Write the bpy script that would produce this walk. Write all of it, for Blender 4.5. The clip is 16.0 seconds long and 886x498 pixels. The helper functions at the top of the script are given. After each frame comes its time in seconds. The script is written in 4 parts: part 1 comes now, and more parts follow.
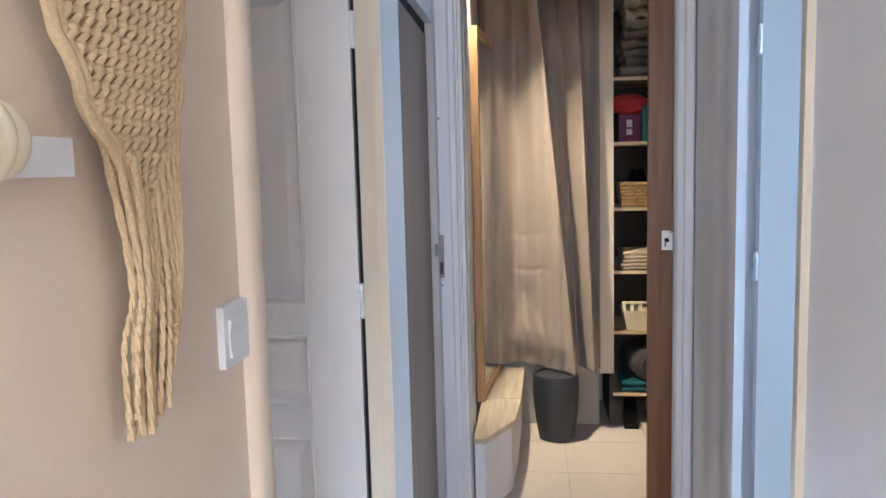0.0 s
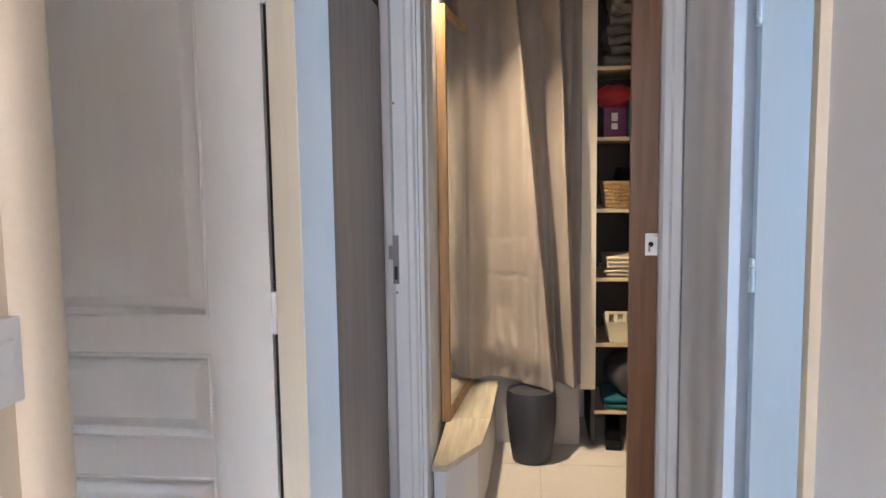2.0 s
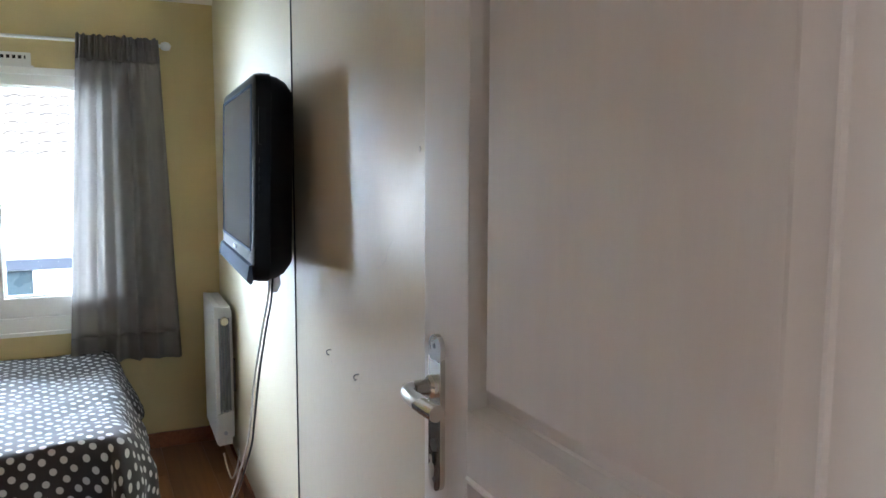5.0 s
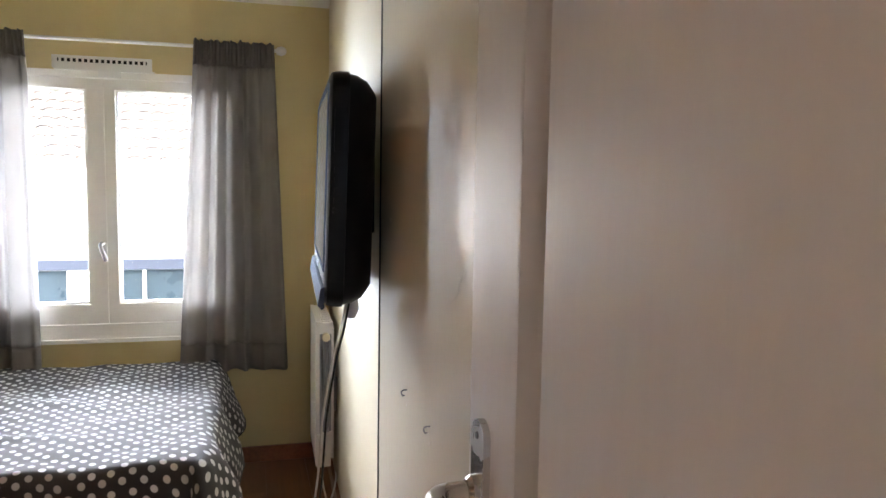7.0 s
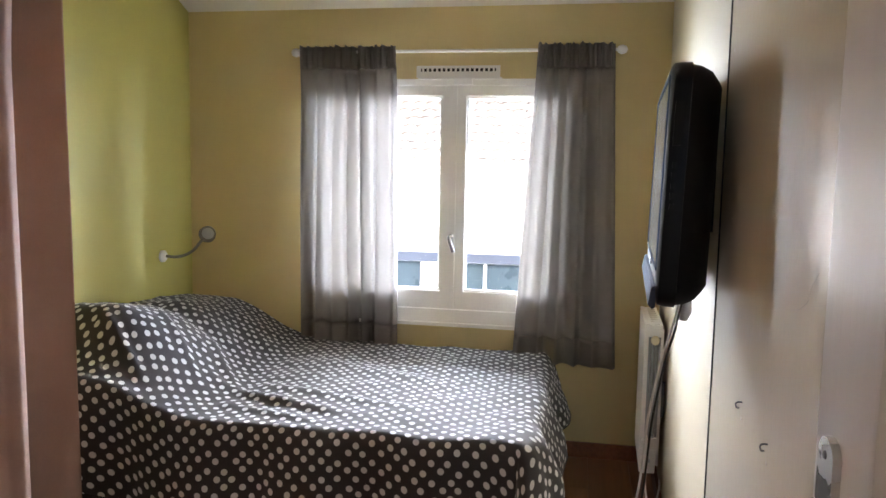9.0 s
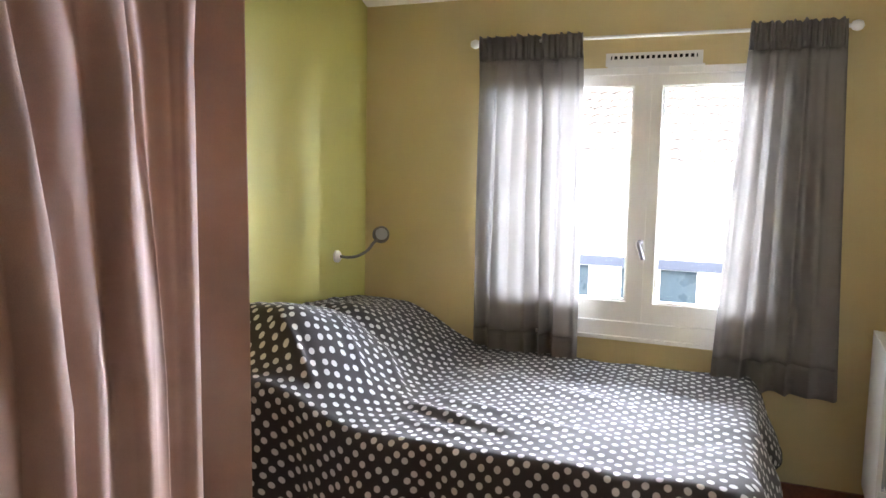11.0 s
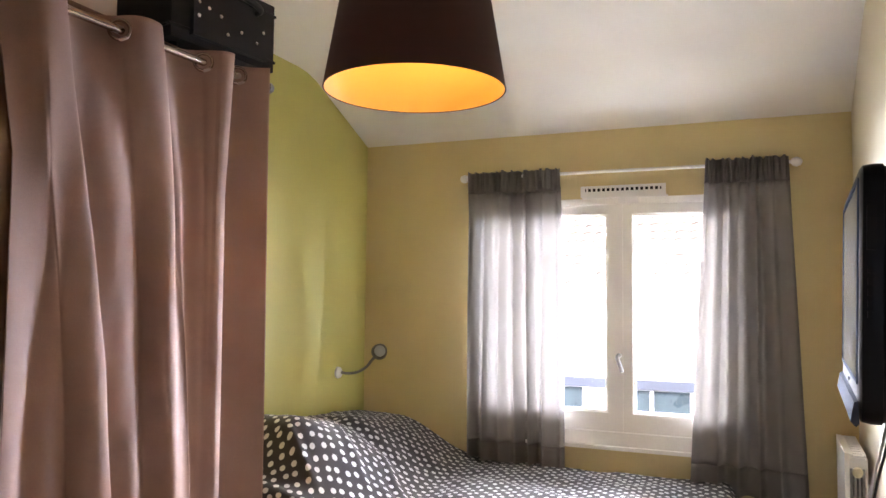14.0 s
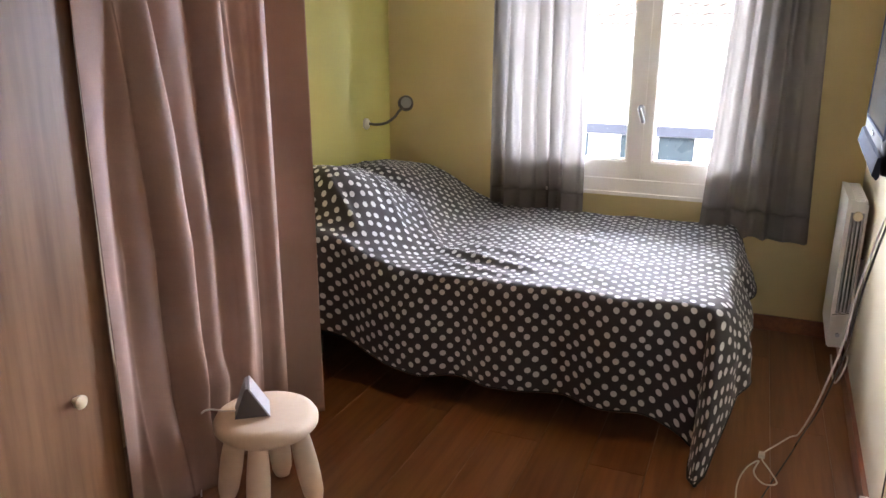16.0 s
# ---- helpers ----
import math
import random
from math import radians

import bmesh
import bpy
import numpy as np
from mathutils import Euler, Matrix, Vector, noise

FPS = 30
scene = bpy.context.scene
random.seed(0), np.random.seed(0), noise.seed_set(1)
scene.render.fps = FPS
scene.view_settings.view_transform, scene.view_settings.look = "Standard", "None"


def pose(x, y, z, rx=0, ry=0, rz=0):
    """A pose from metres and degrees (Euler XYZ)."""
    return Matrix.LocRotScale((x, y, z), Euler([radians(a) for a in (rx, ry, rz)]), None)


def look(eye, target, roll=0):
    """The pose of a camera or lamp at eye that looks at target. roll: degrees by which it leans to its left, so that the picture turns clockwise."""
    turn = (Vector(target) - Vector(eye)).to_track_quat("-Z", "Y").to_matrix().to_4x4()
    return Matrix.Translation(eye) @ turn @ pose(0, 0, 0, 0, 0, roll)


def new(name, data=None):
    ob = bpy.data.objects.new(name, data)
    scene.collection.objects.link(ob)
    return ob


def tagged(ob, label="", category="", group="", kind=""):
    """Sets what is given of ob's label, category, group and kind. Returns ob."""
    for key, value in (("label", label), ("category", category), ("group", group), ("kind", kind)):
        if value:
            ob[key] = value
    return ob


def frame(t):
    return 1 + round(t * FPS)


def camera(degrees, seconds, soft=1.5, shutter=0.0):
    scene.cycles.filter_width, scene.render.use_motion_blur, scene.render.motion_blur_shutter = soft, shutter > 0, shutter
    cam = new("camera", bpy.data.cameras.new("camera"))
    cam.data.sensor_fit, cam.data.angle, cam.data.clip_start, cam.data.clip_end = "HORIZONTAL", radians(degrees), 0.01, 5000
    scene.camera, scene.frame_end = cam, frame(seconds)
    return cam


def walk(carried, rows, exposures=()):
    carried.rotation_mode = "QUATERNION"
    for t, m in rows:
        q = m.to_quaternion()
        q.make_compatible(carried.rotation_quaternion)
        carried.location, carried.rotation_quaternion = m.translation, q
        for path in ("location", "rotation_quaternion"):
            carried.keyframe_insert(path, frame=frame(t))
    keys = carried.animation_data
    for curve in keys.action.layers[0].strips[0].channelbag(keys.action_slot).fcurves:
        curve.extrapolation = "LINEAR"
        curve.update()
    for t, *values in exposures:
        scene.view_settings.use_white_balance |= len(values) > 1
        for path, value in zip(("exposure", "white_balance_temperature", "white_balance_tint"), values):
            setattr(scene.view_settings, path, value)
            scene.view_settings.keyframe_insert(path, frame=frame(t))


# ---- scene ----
cam = camera(61.3, 16.0)
PATH = [
    (0, (0.18, 0.188, 1.434), (-0.062, 2.162, 1.219), -1.5),
    (0.5, (0.204, 0.192, 1.403), (-0.026, 2.167, 1.194), -1.5),
    (1, (0.225, 0.207, 1.4), (-0.006, 2.183, 1.194), -1.2),
    (1.5, (0.242, 0.338, 1.4), (0.012, 2.314, 1.193), -1.0),
    (2, (0.272, 0.538, 1.392), (0.045, 2.515, 1.186), -0.8),
    (2.5, (0.237, 0.749, 1.389), (0.004, 2.725, 1.187), -0.9),
    (3, (0.175, 0.959, 1.391), (-0.379, 2.87, 1.196), -0.6),
    (3.5, (0.144, 1.173, 1.402), (-0.786, 2.933, 1.2), 0.1),
    (4, (0.097, 1.34, 1.389), (-1.167, 2.877, 1.19), 0.3),
    (4.5, (-0.009, 1.501, 1.388), (-1.583, 2.717, 1.181), 0.3),
    (5, (-0.096, 1.624, 1.395), (-1.892, 2.476, 1.183), 0.2),
    (5.2, (-0.115, 1.685, 1.398), (-1.984, 2.362, 1.178), -0.2),
    (7.5, (-0.348, 1.824, 1.404), (-2.273, 2.331, 1.212), 1.0),
    (8, (-0.341, 1.812, 1.402), (-2.28, 2.259, 1.202), 0.6),
    (8.5, (-0.344, 1.832, 1.393), (-2.333, 1.887, 1.195), 0.7),
    (9, (-0.332, 1.825, 1.389), (-2.289, 1.466, 1.186), 1.1),
    (9.5, (-0.394, 1.787, 1.399), (-2.253, 1.08, 1.18), 1.5),
    (10, (-0.475, 1.718, 1.387), (-2.316, 0.971, 1.164), 1.4),
    (10.2, (-0.494, 1.694, 1.394), (-2.333, 0.939, 1.171), 1.3),
    (12.3, (-0.646, 1.66, 1.341), (-2.477, 0.877, 1.151), 0.9),
    (12.5, (-0.571, 1.638, 1.342), (-2.411, 0.877, 1.155), 0.8),
    (13, (-0.449, 1.658, 1.339), (-2.295, 0.908, 1.159), 0.8),
    (13.5, (-0.363, 1.757, 1.32), (-2.211, 0.991, 1.284), 0.8),
    (14, (-0.283, 1.8, 1.355), (-2.127, 1.034, 1.48), 0.6),
    (14.5, (-0.205, 1.801, 1.445), (-2.048, 1.033, 1.564), 0.5),
    (15, (-0.141, 1.746, 1.403), (-1.994, 0.993, 1.416), 0.6),
    (15.5, (-0.128, 1.765, 1.391), (-1.957, 1.003, 1.126), 0.6),
    (16, (-0.127, 1.731, 1.398), (-1.905, 0.993, 0.854), 0.4),
]
walk(cam, [(t, look(eye, target, roll)) for t, eye, target, roll in PATH], [(0, 1.78, 5550, 10), (1.5, 1.75, 5650, 10), (2.5, 1.92, 6050, 10), (3.0, 2.15, 6100, 9), (3.5, 2.05, 5900, 9), (4.2, 1.65, 6200, 13), (5.0, 1.45, 6300, 13), (7.5, 1.45, 7450, 22), (8.0, 1.38, 7450, 22), (8.5, 1.22, 7400, 22), (9.0, 1.4, 7350, 22), (10.0, 1.66, 7250, 22), (12.5, 1.63, 7400, 25), (14.5, 1.72, 7750, 29), (16, 1.53, 7450, 27)])

# ---------- light ----------
world = bpy.data.worlds.new("sky")
scene.world = world
world.use_nodes = True
wn = world.node_tree
sky = wn.nodes.new("ShaderNodeTexSky")
sky.sky_type, sky.sun_disc = "NISHITA", False
sky.sun_elevation, sky.sun_rotation = radians(40), radians(60)
wn.nodes["Background"].inputs["Strength"].default_value = 0.12
wn.links.new(sky.outputs[0], wn.nodes["Background"].inputs["Color"])


def lamp(name, kind, energy, col, m, size=0.1, size_y=None):
    d = bpy.data.lights.new(name, kind)
    d.energy, d.color = energy, col
    if kind == "AREA":
        d.shape, d.size, d.size_y = "RECTANGLE", size, size_y or size
    elif kind == "SUN":
        d.angle = radians(0.5)
    else:
        d.shadow_soft_size = size
    ob = new(name, d)
    ob.matrix_world = m
    return ob


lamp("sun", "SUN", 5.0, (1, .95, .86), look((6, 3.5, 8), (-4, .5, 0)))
# added panels out of view stand in for sky and facade light at the bedroom window;
# then lamps for the side room's unseen window and an assumed one behind the start
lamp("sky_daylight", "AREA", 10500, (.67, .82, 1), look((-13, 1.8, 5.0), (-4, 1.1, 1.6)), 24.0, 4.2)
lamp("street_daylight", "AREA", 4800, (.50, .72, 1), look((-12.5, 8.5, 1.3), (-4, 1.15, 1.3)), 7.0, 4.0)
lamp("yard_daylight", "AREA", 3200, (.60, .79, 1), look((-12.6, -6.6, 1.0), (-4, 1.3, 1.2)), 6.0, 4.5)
lamp("side_room_daylight", "AREA", 14.5, (.44, .69, 1), look((2.95, 1.7, 1.5), (.8, 2.3, 1.2)), 1.0, 1.2)
lamp("rear_window_daylight", "AREA", 12.5, (.97, .94, .97), look((.25, -1.75, 1.6), (.1, 2, 1.2)), .7, 1.1)
lamp("pendant_bulb_light", "POINT", 1.35, (1, .60, .25), pose(-2.21, .906, 2.235), .035)
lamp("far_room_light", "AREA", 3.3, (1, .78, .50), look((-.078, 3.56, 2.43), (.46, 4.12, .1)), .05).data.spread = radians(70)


# ---------- materials ----------
def material(name):
    m = bpy.data.materials.new(name)
    m.use_nodes = True
    nt = m.node_tree
    return m, nt, nt.nodes["Principled BSDF"]


def node(nt, kind, **values):
    n = nt.nodes.new(kind)
    for key, v in values.items():
        n.inputs[key.replace("_", " ")].default_value = v
    return n


def ramp(nt, source, a, b, lo=0.3, hi=0.7):
    r = nt.nodes.new("ShaderNodeValToRGB")
    r.color_ramp.elements[0].position, r.color_ramp.elements[1].position = lo, hi
    r.color_ramp.elements[0].color, r.color_ramp.elements[1].color = (*a, 1), (*b, 1)
    nt.links.new(source, r.inputs[0])
    return r.outputs[0]


def coords(nt, scale=(1, 1, 1), which="Object"):
    tc, mp = nt.nodes.new("ShaderNodeTexCoord"), nt.nodes.new("ShaderNodeMapping")
    mp.inputs["Scale"].default_value = scale
    nt.links.new(tc.outputs[which], mp.inputs[0])
    return mp.outputs[0]


def blend(nt, fac, a, b, mode="MIX"):
    mx = nt.nodes.new("ShaderNodeMix")
    mx.data_type, mx.blend_type = "RGBA", mode
    for socket, v in ((0, fac), (6, a), (7, b)):
        if isinstance(v, bpy.types.NodeSocket):
            nt.links.new(v, mx.inputs[socket])
        else:
            mx.inputs[socket].default_value = v if socket == 0 else (*v, 1)
    return mx.outputs[2]


def bump(nt, bsdf, source, strength, distance=0.002):
    b = nt.nodes.new("ShaderNodeBump")
    b.inputs["Strength"].default_value, b.inputs["Distance"].default_value = strength, distance
    nt.links.new(source, b.inputs["Height"])
    nt.links.new(b.outputs[0], bsdf.inputs["Normal"])


def mix3(c, k):
    return tuple(min(1, v * k) for v in c)


def plain(name, col, rough=0.5, metal=0.0, var=0.08, scale=3.0, grain=60.0, relief=0.15, stretch=(1, 1, 1), coat=0.0, spread=0.12, gloss=0.5):
    """A surface with a broad mottling, a fine grain and a slight relief."""
    m, nt, b = material(name)
    v = coords(nt, stretch)
    big, fine = node(nt, "ShaderNodeTexNoise", Scale=scale, Detail=4.0), node(nt, "ShaderNodeTexNoise", Scale=grain, Detail=3.0)
    nt.links.new(v, big.inputs["Vector"]), nt.links.new(v, fine.inputs["Vector"])
    c = ramp(nt, big.outputs[0], mix3(col, 1 - var), mix3(col, 1 + var))
    c2 = ramp(nt, fine.outputs[0], (1 - var * .6,) * 3, (1, 1, 1))
    nt.links.new(blend(nt, 1.0, c, c2, "MULTIPLY"), b.inputs["Base Color"])
    r = nt.nodes.new("ShaderNodeMapRange")
    r.inputs["To Min"].default_value, r.inputs["To Max"].default_value = max(0.02, rough - spread), min(1, rough + spread)
    nt.links.new(big.outputs[0], r.inputs[0]), nt.links.new(r.outputs[0], b.inputs["Roughness"])
    b.inputs["Metallic"].default_value = metal
    b.inputs["Coat Weight"].default_value = coat
    b.inputs["Specular IOR Level"].default_value = gloss
    if relief:
        bump(nt, b, fine.outputs[0], relief)
    return m


def wood(name, dark, light, rough=0.45, along="z", fine=1.0, relief=0.1, vary=0.0):
    """Grain drawn out along one axis; vary shifts the tone from piece to piece."""
    m, nt, b = material(name)
    s = {"x": (.6, 9, 9), "y": (9, .6, 9), "z": (9, 9, .6)}[along]
    v = coords(nt, tuple(k * fine for k in s))
    info = nt.nodes.new("ShaderNodeObjectInfo")
    add = nt.nodes.new("ShaderNodeVectorMath")
    sc = nt.nodes.new("ShaderNodeMath")
    sc.operation = "MULTIPLY"
    sc.inputs[1].default_value = 37.0
    nt.links.new(info.outputs["Random"], sc.inputs[0])
    nt.links.new(v, add.inputs[0]), nt.links.new(sc.outputs[0], add.inputs[1])
    n1, n2 = node(nt, "ShaderNodeTexNoise", Scale=1.3, Detail=6.0, Distortion=.6), node(nt, "ShaderNodeTexNoise", Scale=7.0, Detail=5.0)
    nt.links.new(add.outputs[0], n1.inputs["Vector"]), nt.links.new(add.outputs[0], n2.inputs["Vector"])
    c = ramp(nt, n1.outputs[0], dark, light, .32, .68)
    c2 = ramp(nt, n2.outputs[0], (.78, .76, .74), (1, 1, 1), .35, .6)
    c = blend(nt, 1.0, c, c2, "MULTIPLY")
    if vary:
        c3 = ramp(nt, info.outputs["Random"], (1 - vary,) * 3, (1, 1, 1), 0, 1)
        c = blend(nt, 1.0, c, c3, "MULTIPLY")
    nt.links.new(c, b.inputs["Base Color"])
    b.inputs["Roughness"].default_value = rough
    bump(nt, b, n2.outputs[0], relief, .001)
    return m


def cloth(name, col, weave=700.0, rough=0.85, through_light=0.0, var=0.12, sheen=0.05, open_weave=0.0):
    m, nt, b = material(name)
    v = coords(nt)
    n1, n2 = node(nt, "ShaderNodeTexNoise", Scale=5.0, Detail=4.0), node(nt, "ShaderNodeTexNoise", Scale=weave, Detail=2.0)
    nt.links.new(v, n1.inputs["Vector"]), nt.links.new(v, n2.inputs["Vector"])
    c = ramp(nt, n1.outputs[0], mix3(col, 1 - var), mix3(col, 1 + var))
    c = blend(nt, 1.0, c, ramp(nt, n2.outputs[0], (.8, .8, .8), (1, 1, 1)), "MULTIPLY")
    nt.links.new(c, b.inputs["Base Color"])
    b.inputs["Roughness"].default_value = rough
    b.inputs["Sheen Weight"].default_value = sheen
    b.inputs["Specular IOR Level"].default_value = .3
    bump(nt, b, n2.outputs[0], .25, .001)
    if through_light:
        tr = nt.nodes.new("ShaderNodeBsdfTranslucent")
        nt.links.new(c, tr.inputs["Color"])
        mx = nt.nodes.new("ShaderNodeMixShader")
        mx.inputs[0].default_value = through_light
        nt.links.new(b.outputs[0], mx.inputs[1]), nt.links.new(tr.outputs[0], mx.inputs[2])
        if open_weave:
            mo = nt.nodes.new("ShaderNodeMixShader")
            mo.inputs[0].default_value = open_weave
            nt.links.new(mx.outputs[0], mo.inputs[1]), nt.links.new(nt.nodes.new("ShaderNodeBsdfTransparent").outputs[0], mo.inputs[2])
            mx = mo
        nt.links.new(mx.outputs[0], nt.nodes["Material Output"].inputs[0])
    return m


def glowing(name, col, strength):
    m, nt, b = material(name)
    b.inputs["Base Color"].default_value = (*col, 1)
    b.inputs["Emission Color"].default_value = (*col, 1)
    b.inputs["Emission Strength"].default_value = strength
    return m


def glassy(name):
    m, nt, b = material(name)
    b.inputs["Base Color"].default_value = (.97, .99, 1, 1)
    b.inputs["Roughness"].default_value = 0.0
    b.inputs["IOR"].default_value = 1.05
    b.inputs["Transmission Weight"].default_value = 1.0
    return m


M = dict(
    wall_yellow=plain("yellow_paint", (.63, .505, .255), .6, var=.05, grain=160, relief=.25),
    wall_green=plain("green_paint", (.47, .425, .125), .55, var=.05, grain=160, relief=.25),
    wall_cream=plain("cream_paint", (.62, .54, .38), .42, var=.05, scale=2, grain=120, relief=.12),
    panel_white=plain("glossy_white_panel", (.67, .60, .475), .22, var=.03, scale=1.2, grain=70, relief=.12, spread=.03, stretch=(1, 1, .5)),
    wall_hall=plain("hall_paint", (.76, .63, .47), .5, var=.05, scale=1.6, grain=150, relief=.15),
    wall_right=plain("pale_paint", (.83, .79, .78), .5, var=.03, grain=140, relief=.15),
    ceiling=plain("ceiling_paint", (.82, .785, .72), .8, var=.03, grain=140, relief=.2),
    door=plain("white_painted_wood", (.76, .725, .68), .34, var=.035, scale=2, grain=26, relief=.3, stretch=(3, 3, .35)),
    trim=plain("white_trim_paint", (.78, .77, .77), .4, var=.05, scale=2, grain=24, relief=.15, stretch=(4, 4, .3)),
    trim_tan=plain("cream_trim_paint", (.72, .62, .47), .45, var=.05, scale=2, grain=24, relief=.15, stretch=(4, 4, .3)),
    window=plain("window_paint", (.84, .82, .76), .35, var=.05, grain=90, relief=.08),
    laminate=wood("grey_brown_laminate", (.17, .112, .082), (.235, .165, .125), .4, "z", .8, .08),
    wardrobe=wood("ash_brown_laminate", (.15, .074, .035), (.24, .13, .068), .45, "z", .8, .06),
    brown_door=wood("brown_veneer", (.20, .085, .032), (.27, .125, .052), .4, "z", .9, .06),
    pine=wood("pine", (.42, .25, .115), (.52, .33, .16), .5, "z", 1.0, .08),
    floor=wood("laminate_board", (.225, .084, .031), (.31, .126, .05), .30, "x", .8, .05, .18),
    skirting=wood("skirting_wood", (.22, .075, .028), (.30, .11, .045), .4, "x", 1.0, .05),
    tile=plain("pale_floor_tile", (.62, .56, .50), .42, var=.06, scale=4, grain=80, relief=.08),
    grout=plain("grey_grout", (.45, .42, .38), .8),
    bench=wood("bench_laminate", (.62, .54, .40), (.72, .64, .50), .4, "y", .8, .05),
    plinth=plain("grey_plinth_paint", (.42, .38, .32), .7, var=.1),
    shelf=wood("shelf_board", (.60, .47, .29), (.70, .57, .38), .5, "x", .8, .05),
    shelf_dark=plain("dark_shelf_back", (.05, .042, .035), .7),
    chrome=plain("brushed_nickel", (.62, .60, .56), .27, 1.0, .05, 8, 200, .03),
    steel=plain("dark_steel", (.20, .19, .19), .38, 1.0, .08, 8, 200, .05),
    rodmetal=plain("bronze_rod_metal", (.46, .37, .32), .25, 1.0, .05, 8, 200, .02),
    black=plain("black_gloss_plastic", (.005, .005, .006), .34, gloss=.18, var=.1, relief=0, spread=.05),
    black_matt=plain("black_matt_plastic", (.008, .008, .009), .55, relief=.05, gloss=.2),
    screen=plain("dark_screen", (.010, .012, .016), .16, var=.02, relief=0, spread=.02, gloss=.45),
    silver=plain("silver_plastic", (.50, .53, .58), .35, .3, .04, relief=.02),
    white=plain("white_plastic", (.80, .79, .76), .38, var=.03, relief=.02),
    radiator=plain("radiator_enamel", (.80, .79, .77), .33, var=.03, relief=.03),
    fin=plain("grey_aluminium", (.31, .33, .35), .5, .1, .06, relief=.04),
    cream=plain("cream_plastic", (.80, .73, .52), .4, var=.03, relief=.03),
    stool=plain("stool_plastic", (.66, .54, .41), .5, var=.04, scale=6, relief=.06),
    bin=plain("charcoal_plastic", (.040, .042, .052), .5, var=.08, relief=.06),
    # near-black: the shade inside gaps and holes as a colour
    hole=plain("gap_shade_black", (.012, .010, .009), .9, relief=0),
    cotton=cloth("natural_cotton_rope", (.64, .475, .265), 220, .9),
    taupe=cloth("mauve_taupe_cloth", (.36, .238, .19), 650, .8, .06, .10, .0),
    grey_cloth=cloth("grey_voile", (.335, .31, .29), 900, .9, .28, .06, .0, .115),
    grey_double=cloth("grey_double_voile", (.27, .25, .235), 900, .9, .40, .06, .0),
    far_cloth=cloth("taupe_satin", (.36, .30, .25), 700, .6, .0, .08, .1),
    duvet_under=cloth("black_bed_cloth", (.02, .018, .017), 300, .9),
    shade=cloth("brown_shade_cloth", (.055, .022, .016), 600, .8, .0),
    bar_grey=plain("blue_grey_plastic", (.07, .09, .125), .8, relief=.02, gloss=.04),
    shade_in=plain("gold_shade_lining", (.80, .56, .22), .55, var=.02, relief=.03),
    bulb=glowing("lit_bulb", (1, .72, .38), 18),
    case=cloth("black_nylon", (.010, .010, .011), 500, .7),
    card=plain("brown_cardboard", (.56, .43, .29), .75, var=.08, relief=.1),
    card_grey=plain("grey_cardboard", (.16, .14, .12), .75, var=.08, relief=.1),
    glass=glassy("window_glass"),
    teal=plain("teal_box", (.05, .24, .30), .5), purple=plain("purple_box", (.14, .012, .09), .45),
    red=cloth("red_plastic_wrap", (.60, .05, .06), 90, .35), wicker=cloth("wicker", (.52, .34, .15), 140, .7),
    towel=cloth("cream_towel", (.62, .53, .40), 300, .95), greycl=cloth("grey_clothes", (.19, .17, .15), 300, .95),
    pale=cloth("pale_clothes", (.46, .40, .32), 300, .95), tealcl=cloth("teal_towel", (.02, .11, .14), 300, .95),
    darkcl=cloth("dark_blanket", (.075, .065, .07), 300, .95),
    render_wall=plain("white_render", (.85, .84, .80), .9, var=.03), roof_tile=plain("clay_roof_tile", (.36, .345, .33), .9, var=.2, scale=9),
    dark_wood=plain("dark_fascia", (.045, .055, .075), .8, gloss=.2), blue_glass=plain("blue_shop_glass", (.03, .048, .06), .3, relief=0, gloss=.3),
    bounce_ground=plain("pale_bounce_ground", (.42, .40, .36), .95, var=.15, scale=.6, grain=14),
    leaf=plain("leaf_green", (.08, .13, .04), .7, var=.3, scale=8),
    cable_black=plain("black_cable", (.012, .012, .012), .5, relief=0), cable_white=plain("white_cable", (.70, .68, .64), .5, relief=0),
    device=plain("grey_device", (.14, .128, .133), .5, relief=.02),
    mark=plain("wall_scuff", (.50, .45, .37), .8),
)
mir, nt_, b_ = material("mirror_silver")
b_.inputs["Metallic"].default_value, b_.inputs["Roughness"].default_value, b_.inputs["Base Color"].default_value = 1, .02, (.82, .84, .82, 1)
M["mirror"] = mir


def dotted(name):
    """Charcoal cotton printed with pale dots in a staggered grid, laid out in the cloth's own metres."""
    m, nt, b = material(name)
    uv, mp = nt.nodes.new("ShaderNodeUVMap"), nt.nodes.new("ShaderNodeMapping")
    mp.inputs["Rotation"].default_value = (0, 0, radians(45))
    nt.links.new(uv.outputs[0], mp.inputs[0])
    vo = nt.nodes.new("ShaderNodeTexVoronoi")
    vo.voronoi_dimensions, vo.inputs["Scale"].default_value, vo.inputs["Randomness"].default_value = "2D", 24.0, .28
    nt.links.new(mp.outputs[0], vo.inputs["Vector"])
    dots = ramp(nt, vo.outputs["Distance"], (1, 1, 1), (0, 0, 0), .235, .29)
    n = node(nt, "ShaderNodeTexNoise", Scale=700.0, Detail=2.0)
    base = ramp(nt, n.outputs[0], (.032, .029, .030), (.046, .042, .043))
    pale = ramp(nt, n.outputs[0], (.48, .47, .46), (.58, .57, .56))
    nt.links.new(blend(nt, dots, base, pale), b.inputs["Base Color"])
    b.inputs["Roughness"].default_value = .9
    b.inputs["Specular IOR Level"].default_value = .25
    b.inputs["Sheen Weight"].default_value, b.inputs["Sheen Roughness"].default_value = .15, .4
    bump(nt, b, n.outputs[0], .2, .001)
    return m


M["dots"] = dotted("dotted_cotton")


